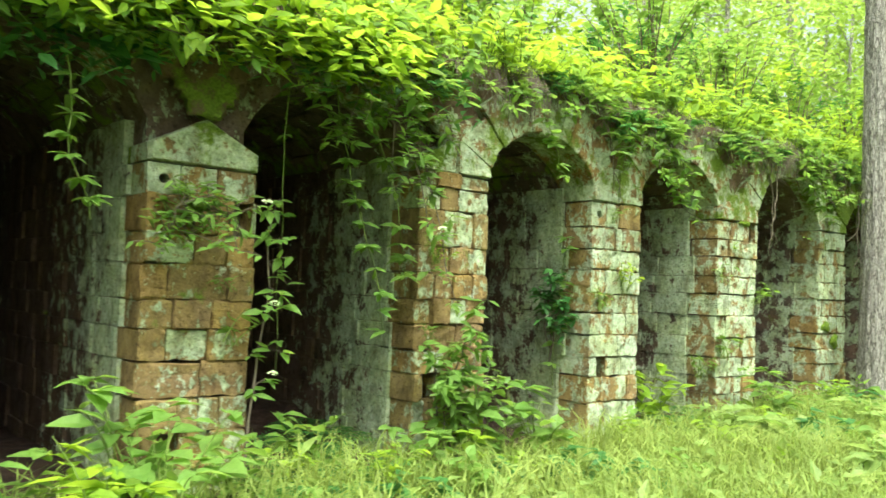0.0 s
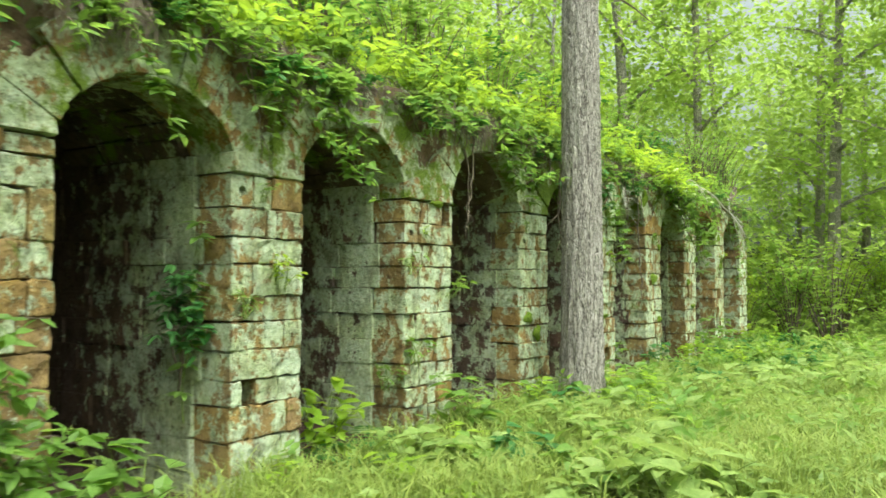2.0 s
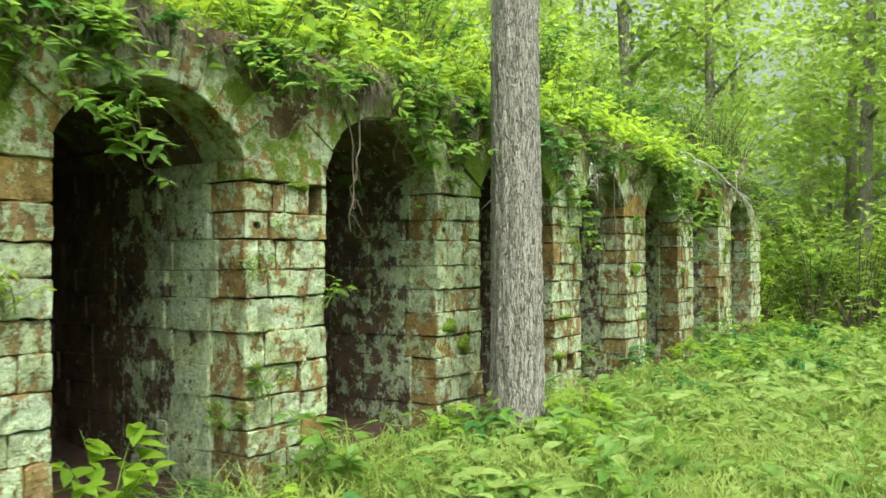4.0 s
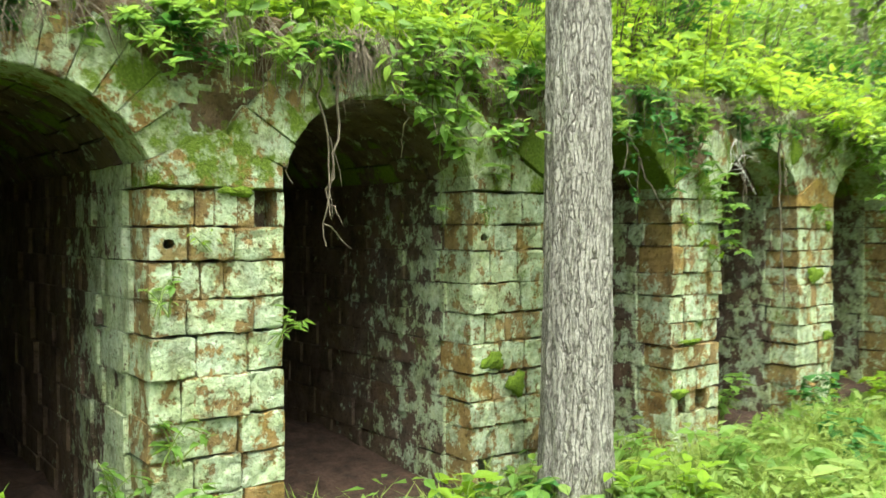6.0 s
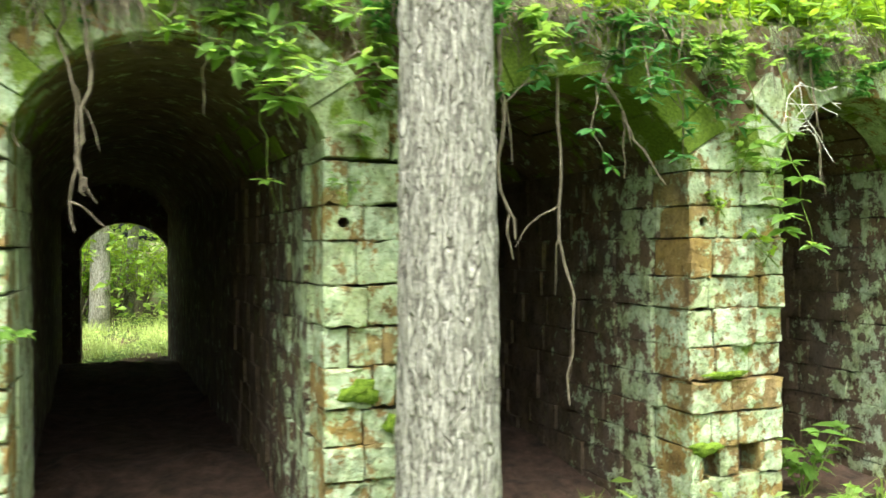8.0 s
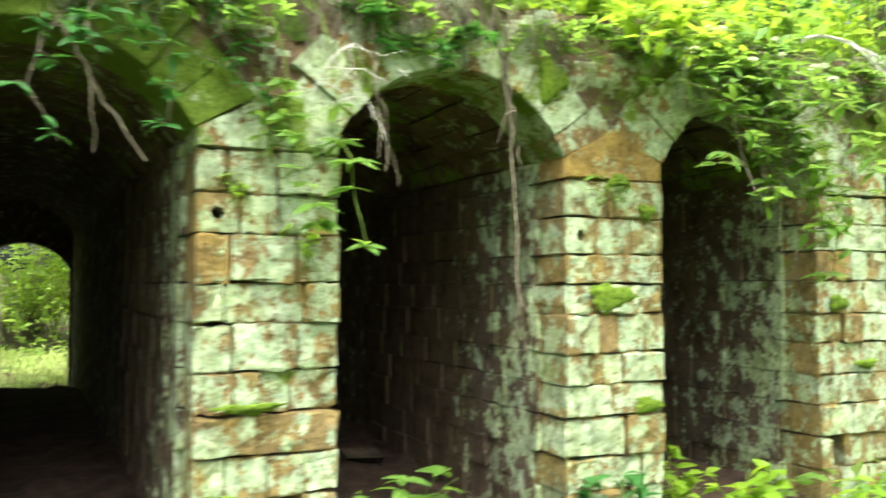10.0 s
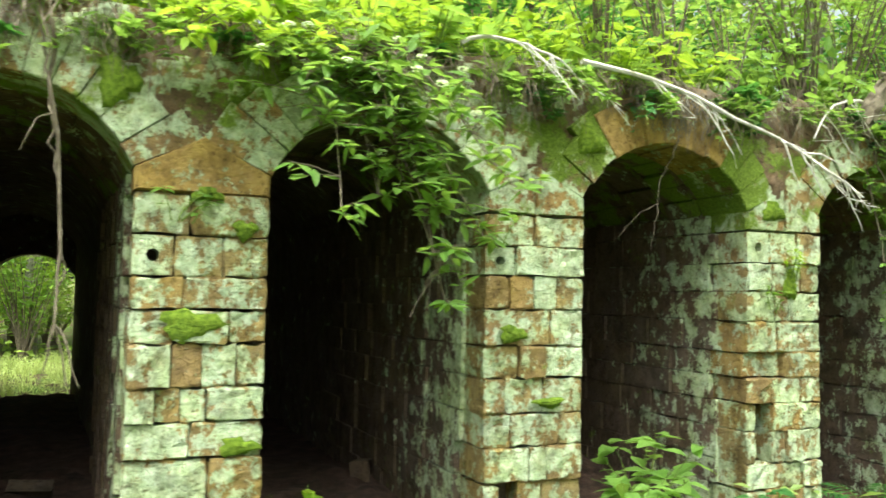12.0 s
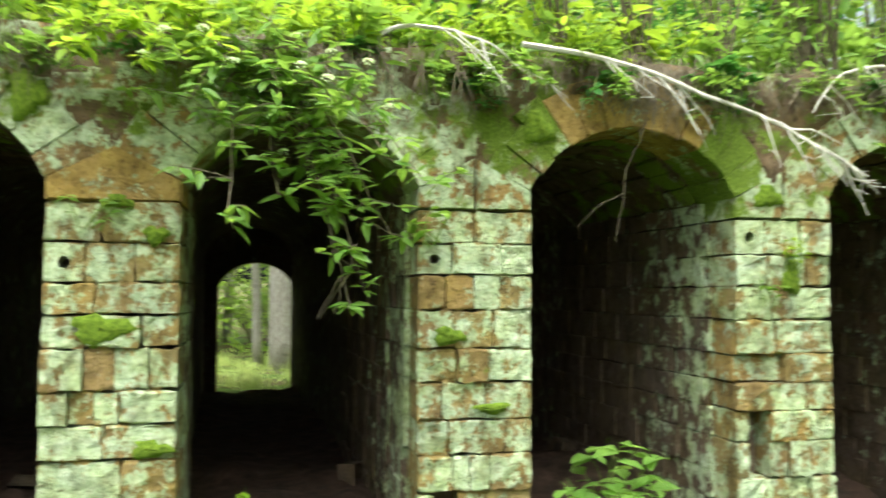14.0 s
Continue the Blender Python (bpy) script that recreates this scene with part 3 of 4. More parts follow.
def blades(name, n, area, h, seed, label, mat=GRASS):
    r = np.random.default_rng(seed)
    x0, x1, y0, y1 = area
    tuft = np.stack([r.uniform(x0, x1, n // 24), r.uniform(y0, y1, n // 24)], 1)
    c = tuft[r.integers(0, len(tuft), n)] + r.normal(0, .09, (n, 2))
    B = np.stack([c[:, 0], c[:, 1], ground_z(c[:, 0], c[:, 1]) - .01], 1)
    az = r.uniform(0, 2 * np.pi, n)
    lean = r.uniform(.15, .9, n)
    D = np.stack([np.cos(az) * lean, np.sin(az) * lean, np.ones(n)], 1)
    U = np.stack([np.cos(az), np.sin(az), np.zeros(n) - .2], 1)
    L = h * r.uniform(.5, 1.25, n)
    D = unit(D)
    side = unit(np.cross(D, U))
    out = np.stack([np.cos(az), np.sin(az), -.6 * np.ones(n)], 1)
    w = .0045 * r.uniform(.7, 1.5, n)[:, None]
    p0, p1, p2 = B, B + D * (L * .55)[:, None], B + D * (L * .9)[:, None] + out * (L * .28)[:, None]
    vs = np.stack([p0 - side * w, p0 + side * w, p1 - side * w * .9, p1 + side * w * .9, p2], 1).reshape(-1, 3)
    o = np.arange(n) * 5
    fs = np.stack([o, o + 1, o + 3, o + 2], 1).tolist() + np.stack([o + 2, o + 3, o + 4], 1).tolist()
    tagged(mesh_object(name, vs, fs, mat), label, "grass", kind="stuff")


blades("grass", 12000, (7, 12.5, -4.2, -.1), .42, 14, "long green grass among the weeds")
blades("grass", 28000, (-3.5, 7.2, -4.2, -.1), .48, 11, "long arching bright green grass in front of the piers")
blades("grass", 20000, (8, 30, -7, -.3), .36, 12, "long bright green grass in the clearing")
blades("grass", 9000, (4, 18, 9.6, 16), .4, 13, "sunlit pale grass behind the ovens", SUNLIT_GRASS)


def low_cover(name, n, area, leaf, zmax, mat, seed, label):
    r = np.random.default_rng(seed)
    x, y = r.uniform(area[0], area[1], n), r.uniform(area[2], area[3], n)
    clump = (np.sin(x * 2.1 + seed + np.sin(y * 1.7) * 2) * np.cos(y * 2.6 + x) + 1) / 2
    z = ground_z(x, y) + r.uniform(.02, 1, n) * zmax * (.2 + .8 * clump)
    D = r.normal(0, 1, (n, 3)) * (1, 1, .35)
    U = np.array([0, 0, 1]) + r.normal(0, .35, (n, 3))
    Ls = leaf * r.uniform(.5, 1.2, n)
    lv, lf = leaf_arrays(np.stack([x, y, z], 1), D, U, Ls, Ls * .5, fine=False)
    tagged(mesh_object(name, lv, lf, mat), label, "undergrowth", kind="stuff")


low_cover("undergrowth", 9000, (-3.5, 12, -4.6, -.2), .13, .34, LEAF_WEED, 21, "low green weeds covering the forest floor")
low_cover("undergrowth", 6000, (-3.5, 12, -4.6, -.6), .12, .30, LEAF_WEED, 24, "low yellow-green weeds covering the forest floor")
low_cover("undergrowth", 15000, (6, 34, -8, 0), .15, .42, LEAF, 25, "green broad-leaved weeds in the clearing")
low_cover("undergrowth", 13000, (8, 34, -9, 0), .15, .42, LEAF_WEED, 22, "low yellow-green weeds in the clearing")
low_cover("undergrowth", 8000, (19.6, 34, -2.5, 6), .19, 1.5, LEAF_FAR, 26, "tall green undergrowth at the forest edge")
low_cover("undergrowth", 9000, (0, 22, 9.4, 18), .10, .30, SUNLIT_GRASS, 23, "sunlit green weeds behind the ovens")

# ---- trees ----
def big_tree():
    r = np.random.default_rng(5)
    sides, rows = 72, 150
    z = np.linspace(-.5, 11, rows)
    ang = np.arange(sides) * 2 * np.pi / sides
    Z, A = np.meshgrid(z, ang, indexing="ij")
    R = .222 - .008 * Z + .06 * np.exp(-(Z + .3) / .35)
    R = R + .006 * np.sin(A * 13 + 2.2 * np.sin(Z * 2.3)) + .004 * np.sin(A * 23 + 3 * np.sin(Z * 3.7 + 1)) + r.normal(0, .0035, Z.shape)
    X, Y = R * np.cos(A) + .012 * np.sin(Z * .8), R * np.sin(A)
    vs = np.stack([X, Y, Z], -1).reshape(-1, 3)
    fs = [(i * sides + j, i * sides + (j + 1) % sides, (i + 1) * sides + (j + 1) % sides, (i + 1) * sides + j) for i in range(rows - 1) for j in range(sides)]
    fs.append(tuple((rows - 1) * sides + j for j in range(sides)))
    t = mesh_object("tree_trunk", vs, fs, BARK, smooth=True)
    p = curve_points((.15, -.1, 4.4), (.85, -.5, 4.15), .05, 7, .02, r)
    mesh_object("dead_limb", *tube_arrays(p, .02, .005, 5), TWIG, t)
    t.location = (8.38, -.52, 0)
    return tagged(t, "tall grey tree trunk with furrowed bark before the ovens", "tree")


big_tree()
forest = [tree("forest_tree", 31, 10, .16, 2.2, 2.4, 3600, .19, "forest tree with a bright green leafy crown"),
          tree("forest_tree", 32, 12, .20, 3.0, 2.8, 3600, .21, "tall forest tree with a bright green crown"),
          tree("forest_tree", 33, 7, .09, 1.0, 1.9, 3000, .17, "young forest tree with low leafy limbs")]
# trees at y -10 to -14 are never seen: added to block and bounce light
spots = [(21, 1.5), (24, -1), (23, 4.5), (27, 2.5), (29, -3), (31, 1), (26, 7.5), (33, 5), (36, -2), (38, 3), (20.5, 6.5), (30, 9), (41, -1), (43, 4), (35, 9.5), (28, -6), (34, -7), (40, -6), (46, 1), (22, 11),
         (3, 18), (7, 20), (10.5, 19), (14.5, 21), (18, 18.5), (9, 24), (5, 25), (-4, 15), (-7, 4), (-10, 9), (-11, -3), (0, -13), (8, -14), (16, -13), (-8, -10), (23, -12), (12, 23), (20.2, 3), (25, 5), (22.5, -3.2), (32, -1), (37, 6), (28, 0), (15.4, 16.5), (17.6, 15.0), (20.6, 12.4), (6.4, 15.6), (21, 10)]
tree("forest_tree", 35, 13, .30, 4.5, 2.6, 2600, .2, "thick pale forest tree behind the ovens").matrix_basis = pose(*on_ground(13.55, 13.0))
tree("forest_tree", 36, 11, .12, 3.5, 2.0, 2400, .2, "slender forest tree behind the ovens").matrix_basis = pose(*on_ground(13.05, 15.0))
scatter(forest[2:], [(x, y, 3.05) for x, y in [(5.6, 4.6), (8.2, 5.6), (10.4, 3.8), (13.2, 4.6), (15.6, 3.4), (17.6, 4.8), (16.6, 6.6), (12.0, 6.8)]], "young trees on the bank", .6, .95, tilt=4)
scatter(forest, [on_ground(x, y) for x, y in spots], "forest trees", .85, 1.2, tilt=2)
under = [stem_plant("forest_bush", 22, 1.9, 1.1, .15, 22, m, TWIG, seed=80 + k, wide=.55, fine=False, label="leafy green bush of the forest understory", category="bush") for k, m in enumerate([LEAF_FAR, LEAF, LEAF_YELLOW])]
scatter(under, [on_ground(rng.uniform(19.3, 42), rng.uniform(-1.5, 12)) for _ in range(85)] + [on_ground(rng.uniform(30, 44), rng.uniform(-9, -1)) for _ in range(25)] + [on_ground(rng.uniform(2, 19), rng.uniform(15, 24)) for _ in range(45)] + [on_ground(19.4, .4), on_ground(19.8, 1.6), on_ground(20.2, -.6)], "forest bushes", .8, 1.5, tilt=4)



def far_woods():
    r = np.random.default_rng(44)
    n = 95000
    ang = r.uniform(-.55, 1.75, n)
    rad = r.uniform(13, 40, n)
    x, y = 9 + rad * np.cos(ang), -3 + rad * np.sin(ang)
    z = ground_z(x, y) + r.uniform(0, 1, n) ** 1.3 * (4 + rad * .42)
    gap = np.sin(x * .9 + 1.7 * np.sin(z * .8)) * np.cos(y * .8 + z * .6)
    ok = (gap > -.35) & ((x > 19.6) | (y > 15)) & ~((np.abs(y + 4.5) < 3.5) & (x < 30) & (z < 3.0))
    x, y, z = x[ok], y[ok], z[ok]
    k = len(x)
    D = r.normal(0, 1, (k, 3)) * (1, 1, .4)
    U = np.array([0, 0, 1]) + r.normal(0, .45, (k, 3))
    Ls = .24 * r.uniform(.6, 1.3, k)
    lv, lf = leaf_arrays(np.stack([x, y, z], 1), D, U, Ls, Ls * .6, fine=False)
    tagged(mesh_object("far_woods", lv, lf, LEAF_FAR), "hazy bright green foliage of the surrounding woods", "woods", kind="stuff")


far_woods()


# ---- shrub, vines, roots and moss on the wall ----
def flower_heads(parent, spots, r):
    for q in spots:
        parts = []
        n = 26
        d = unit(r.normal(0, 1, (n, 3)) + (0, 0, .6))
        b = q + d * (.028, .028, .014)
        for p in b:
            parts.append((p + .008 * np.array([[1, 0, 0], [0, 1, 0], [-1, 0, 0], [0, -1, 0], [0, 0, 1.]]), [(0, 1, 4), (1, 2, 4), (2, 3, 4), (3, 0, 4), (3, 2, 1, 0)]))
        mesh_object("flower_head", *joined(parts), FLOWER, parent)


def hanging_shrub(root, ends, leaf, seed, flowers, label, mat=LEAF):
    """A shrub rooted in the bank whose stems arch out and hang down to the given ends."""
    r = np.random.default_rng(seed)
    tubes, B, D, U, Ls, tips = [], [], [], [], [], []
    for e in ends:
        p = curve_points(root, e, .16, 10, .035, r)
        tubes.append(tube_arrays(p, .009, .003, 5))
        for i in range(3, 10):
            for b in range(2):
                q = p[i] + np.array([r.normal(0, .10), r.normal(-.06, .07), r.normal(.02, .08)])
                tubes.append(tube_arrays([p[i], (p[i] + q) / 2 + (0, 0, .01), q], .003, .0015, 4))
                for w in range(6):
                    t = r.uniform(.3, 1)
                    B.append(p[i] * (1 - t) + q * t)
                    D.append((r.normal(0, 1), r.normal(-.4, .8), r.normal(-.1, .3)))
                    U.append((r.normal(0, .3), r.normal(-.3, .3), 1))
                    Ls.append(leaf * r.uniform(.6, 1.15))
                tips.append(q)
    Ls = np.array(Ls)
    top = mesh_object("hanging_shrub", *joined(tubes), TWIG)
    mesh_object("leaves", *leaf_arrays(np.array(B), np.array(D), np.array(U), Ls, Ls * .40, droop=.16), mat, top)
    if flowers:
        flower_heads(top, [tips[int(k)] + np.array([0, -.02, .03]) for k in r.choice(len(tips), flowers, replace=False)], r)
    return tagged(top, label, "shrub")


hanging_shrub((13.0, .05, 2.74), [(12.70, -.3, 2.35), (12.85, -.4, 2.2), (13.1, -.45, 2.3), (13.45, -.5, 2.3), (13.65, -.5, 2.15), (13.15, -.42, 1.85), (13.3, -.42, 2.05), (13.4, -.42, 1.7), (13.5, -.4, 1.9), (13.6, -.35, 1.6), (13.55, -.3, 1.42), (13.75, -.35, 1.8), (13.82, -.3, 2.05), (13.0, -.4, 1.95)],
              .12, 61, 15, "leafy shrub with cream flower heads hanging over the arch")
hanging_shrub((12.45, .05, 2.75), [(12.2, -.3, 2.55), (12.6, -.35, 2.5), (12.9, -.3, 2.6)], .12, 62, 5, "fresh leafy shrub with cream flowers on the bank", LEAF_YELLOW)
hanging_shrub((9.75, .05, 2.75), [(9.3, -.15, 2.1), (9.6, -.16, 2.25), (9.95, -.15, 2.05), (10.3, -.14, 2.2), (8.85, -.12, 2.2)], .10, 63, 0, "green climber spreading over the rubble", LEAF_DARK)
hanging_shrub((1.75, .05, 2.75), [(1.35, -.25, 2.1), (1.75, -.25, 1.9), (2.05, -.2, 1.5), (2.2, -.2, 2.2), (1.1, -.25, 2.3), (2.35, -.18, 1.0)], .12, 64, 2, "green climber falling across the broken arch")
hanging_shrub((.3, .05, 2.75), [(-.2, -.25, 2.35), (.2, -.25, 2.4), (.6, -.25, 2.35), (.95, -.25, 2.25)], .11, 65, 0, "green climber over the broken arch", LEAF)
hanging_shrub((7.6, .05, 2.8), [(7.5, -.2, 2.3), (7.8, -.3, 2.1), (8.0, -.3, 2.35), (7.25, -.2, 2.45)], .12, 66, 0, "broad-leaved green climber hanging by the tree", LEAF)
hanging_shrub((4.75, .05, 2.75), [(4.6, -.25, 2.2), (4.9, -.3, 2.05), (5.05, -.3, 1.85), (4.3, -.2, 2.3)], .12, 67, 0, "green climber hanging beside the arch")
hanging_shrub((17.0, .05, 2.75), [(17.0, -.2, 1.3), (17.15, -.2, 1.7), (17.5, -.2, 2.1), (18.3, -.2, 2.2)], .09, 68, 0, "thin green climber hanging before the dark chamber")


hanging_shrub((1.2, .05, 2.8), [(.9, -.35, 2.5), (1.3, -.4, 2.35), (1.65, -.4, 2.3), (2.2, -.35, 2.4), (2.6, -.3, 2.5)], .13, 75, 0, "broad-leaved green climber crowding the broken arch")
hanging_shrub((-.6, .05, 2.8), [(-1.0, -.35, 2.5), (-.6, -.4, 2.4), (-.2, -.4, 2.5), (.2, -.4, 2.5), (.5, -.4, 2.55)], .13, 76, 0, "dark green climber crowding the bank's edge", LEAF)
hanging_shrub((3.7, .05, 2.8), [(3.5, -.25, 2.6), (3.9, -.25, 2.4), (4.3, -.25, 2.45)], .12, 77, 0, "green climber between two arches", LEAF)
hanging_shrub((2.2, -.25, -.2), [(2.1, -.3, .5), (2.35, -.3, .6), (2.55, -.3, .45), (2.0, -.3, .3), (2.3, -.25, .9)], .13, 78, 0, "green climber creeping up the pier from the ground", LEAF)
hanging_shrub((3.85, .35, .5), [(3.82, .3, 1.3), (3.8, .2, 1.0), (3.8, .5, 1.1)], .11, 79, 0, "dark green climber on the pier's reveal", LEAF_DARK)


def vine(start, end, seed, n_leaf, thick, label, mat=LEAF, wood=STEM, forks=0, leaf=.09):
    r = np.random.default_rng(seed)
    p = curve_points(start, end, 0, 14, .03, r)
    tubes = [tube_arrays(p, thick, thick * .4, 6)]
    for k in range(forks):
        i = int(r.integers(5, 12))
        q = p[i] + np.array([r.normal(0, .14), r.normal(0, .05), -r.uniform(.12, .35)])
        tubes.append(tube_arrays(curve_points(p[i], q, .03, 6, .015, r), thick * .6, thick * .2, 5))
    top = mesh_object("hanging_vine" if n_leaf else "hanging_root", *joined(tubes), wood)
    if n_leaf:
        k = n_leaf * 5
        i = np.repeat(r.integers(2, 14, n_leaf), 5)
        a = np.tile(np.arange(5) * .75, n_leaf) + np.repeat(r.uniform(0, 6.3, n_leaf), 5)
        Ls = leaf * r.uniform(.6, 1.1, k)
        mesh_object("leaves", *leaf_arrays(p[i], np.stack([np.cos(a), np.sin(a) - .3, r.normal(-.1, .2, k)], 1), np.array([0, -.4, 1]) + r.normal(0, .2, (k, 3)), Ls, Ls * .45), mat, top)
    return tagged(top, label, "vine" if n_leaf else "root")


vine((-.42, -.2, 2.75), (-.2, -.3, 1.35), 1, 13, .006, "thin vine with leaves hanging before the dark chamber", leaf=.13)
for k, (a, b, n, size) in enumerate([((1.2, -.1, 2.65), (1.72, -.2, .85), 26, .12), ((1.45, -.1, 2.6), (1.9, -.12, 1.2), 22, .13), ((.85, -.15, 2.6), (1.35, -.2, 2.0), 14, .13), ((1.75, -.1, 2.7), (2.1, -.12, 1.75), 18, .12),
                                     ((.1, -.2, 2.75), (.75, -.25, 2.35), 14, .13), ((-.9, -.2, 2.8), (-.1, -.3, 2.4), 16, .13), ((3.1, -.12, 2.7), (3.35, -.2, 2.05), 12, .12), ((4.65, -.1, 2.6), (4.95, -.25, 1.95), 13, .12),
                                     ((7.45, -.1, 2.7), (7.75, -.2, 2.0), 12, .16), ((8.35, -.05, 2.8), (8.1, -.15, 1.95), 12, .14), ((10.35, -.1, 2.7), (10.6, -.15, 1.65), 16, .12), ((10.6, -.1, 2.6), (10.85, -.2, 1.55), 7, .14), ((3.85, .3, .3), (3.9, .3, 1.5), 12, .14)]):
    vine(a, b, 40 + k, n, .005, "leafy five-leaved creeper hanging down the masonry", LEAF, leaf=size)
hanging_shrub((.76, -.12, -.2), [(.84, -.16, 1.45)], .12, 81, 3, "upright broad-leaved stem with cream flowers beside the pier")
hanging_shrub((.42, -.01, 1.32), [(.25, -.2, 1.45), (.58, -.2, 1.42), (.2, -.16, 1.33), (.5, -.24, 1.28)], .085, 82, 0, "leafy tuft rooted in a joint of the pier")
vine((1.0, -.1, 2.7), (1.15, .1, .5), 2, 5, .004, "thin vine with few leaves hanging before the dark chamber")
vine((17.05, -.1, 2.6), (17.2, -.1, 1.0), 3, 9, .004, "thin leafy vine hanging before the dark chamber")
vine((7.55, -.1, 2.65), (7.7, .1, 1.75), 4, 3, .004, "thin vine with few leaves below the arch")
for k, (a, b, th, fk) in enumerate([((9.24, .02, 2.62), (9.30, .05, .75), .011, 2), ((9.42, .0, 2.6), (9.78, -.1, 1.85), .012, 2), ((8.86, -.1, 2.75), (8.92, -.05, 1.55), .014, 3), ((11.62, -.02, 2.7), (11.78, -.05, 1.0), .012, 3),
                                    ((11.56, -.02, 2.7), (11.66, -.02, 1.9), .008, 1), ((6.84, -.02, 2.6), (6.85, 0, 1.55), .008, 2), ((6.95, -.02, 2.6), (6.88, .02, 1.75), .010, 2), ((6.72, -.02, 2.55), (6.72, 0, 2.0), .006, 0),
                                    ((7.42, -.02, 2.6), (7.45, 0, 2.1), .006, 0), ((10.85, -.1, 2.65), (10.95, -.1, 1.9), .009, 3), ((13.55, -.25, 1.7), (13.45, -.28, 1.3), .005, 2), ((15.3, -.02, 2.5), (15.2, 0, 1.75), .004, 1), ((4.05, -.06, 2.6), (4.1, -.05, 2.1), .006, 2)]):
    vine(a, b, 20 + k, 0, th, "bare grey-brown root hanging from the bank", wood=TWIG, forks=fk)


def dead_branch(start, end, seed, twigs, label, thick=.014):
    r = np.random.default_rng(seed)
    p = curve_points(start, end, .14, 14, .02, r)
    tubes = [tube_arrays(p, thick, thick * .35, 6)]
    for k in range(twigs):
        i = int(r.integers(3, 13))
        q = p[i] + np.array([r.uniform(.05, .32), r.normal(-.05, .08), -r.uniform(.08, .38)])
        c = curve_points(p[i], q, .02, 6, .015, r)
        tubes.append(tube_arrays(c, thick * .43, .002, 5))
        for _ in range(3):
            j = int(r.integers(2, 6))
            tubes.append(tube_arrays([c[j], c[j] + r.normal(0, .05, 3) + (.03, 0, -.03)], .003, .0015, 4))
    return tagged(mesh_object("dead_branch", *joined(tubes), DEAD), label, "branch")


dead_branch((14.5, -.10, 2.86), (16.45, -.42, 2.12), 71, 16, "bleached dead branch lying over the edge of the bank", .018)
dead_branch((13.7, -.10, 2.86), (14.5, -.2, 2.66), 72, 6, "bleached dead twig on the edge of the bank")
dead_branch((17.0, .0, 2.9), (16.3, -.2, 2.6), 73, 5, "bare grey twig on the edge of the bank")
dead_branch((10.9, -.05, 2.4), (10.5, -.25, 2.2), 74, 5, "bare grey twig beside the arch", .006)


def rootlets(n, seed):
    r = np.random.default_rng(seed)
    x = r.uniform(-2, 18.6, n)
    x = x + .25 * np.sin(x * 3.1)
    L = r.uniform(.08, .50, n) * (.5 + .5 * np.abs(np.sin(x * 1.7)))
    p0 = np.stack([x, r.uniform(-.08, .03, n), 2.80 + r.normal(0, .05, n)], 1)
    out = np.stack([r.normal(0, .07, n), -r.uniform(0, .10, n), -L * .45], 1)
    p1, p2 = p0 + out, p0 + out * .9 + np.stack([r.normal(0, .06, n), r.uniform(-.02, .04, n), -L * .55], 1)
    w = np.stack([r.uniform(.0015, .004, n), np.zeros(n), np.zeros(n)], 1)
    d = np.stack([np.zeros(n), r.uniform(.0015, .004, n), np.zeros(n)], 1)
    vs = np.stack([p0 - w, p0 + w, p0 + d, p1 - w, p1 + w, p1 + d, p2], 1).reshape(-1, 3)
    o = np.arange(n) * 7
    fs = []
    for a, b in ((0, 1), (1, 2), (2, 0)):
        fs += np.stack([o + a, o + b, o + b + 3, o + a + 3], 1).tolist() + np.stack([o + a + 3, o + b + 3, o + 6], 1).tolist()
    tagged(mesh_object("rootlets", vs, fs, TWIG), "thin brown rootlets and dry stalks hanging from the bank", "roots", kind="stuff")


rootlets(4600, 81)


def moss_pad(x, z, w, h, seed, y=-.01, thick=.03):
    r = np.random.default_rng(seed)
    n, rows = 18, 6
    v, f = [], []
    for i in range(rows + 1):
        u = i / rows
        for j in range(n):
            a = 2 * np.pi * j / n
            e = 1 + .22 * math.sin(3 * a + seed) + .13 * math.sin(7 * a + 2 * seed)
            v.append((x + w / 2 * u * e * math.cos(a), y - thick * math.sqrt(max(0, 1 - u * u)) + r.normal(0, .003), z + h / 2 * u * e * math.sin(a) + r.normal(0, .003)))
    for i in range(rows):
        for j in range(n):
            k = (j + 1) % n
            f.append((i * n + j, i * n + k, (i + 1) * n + k, (i + 1) * n + j))
    tagged(mesh_object("moss_cushion", v, f, MOSS, smooth=True), "thick olive-green moss cushion on sandstone blocks", "moss", "moss cushions on the piers")


for k, q in enumerate([(12.30, 1.27, .30, .15), (12.55, .66, .2, .09), (12.36, 1.92, .16, .07), (8.13, .83, .2, .12), (8.34, .66, .17, .17), (10.3, .78, .3, .05), (10.15, .37, .22, .08), (14.1, 1.22, .18, .1), (16.1, 2.05, .2, .14),
                       (16.25, 1.55, .12, .2), (6.35, 1.9, .2, .06), (14.35, .82, .2, .06), (12.55, 1.75, .12, .1), (11.92, 2.45, .2, .25), (14.62, 2.4, .2, .2), (17.7, 2.4, .25, .25)]):
    moss_pad(*q, seed=k + 1, y=-.012 if q[1] < 2.3 else .0, thick=.028 if q[1] < 2.3 else .05)

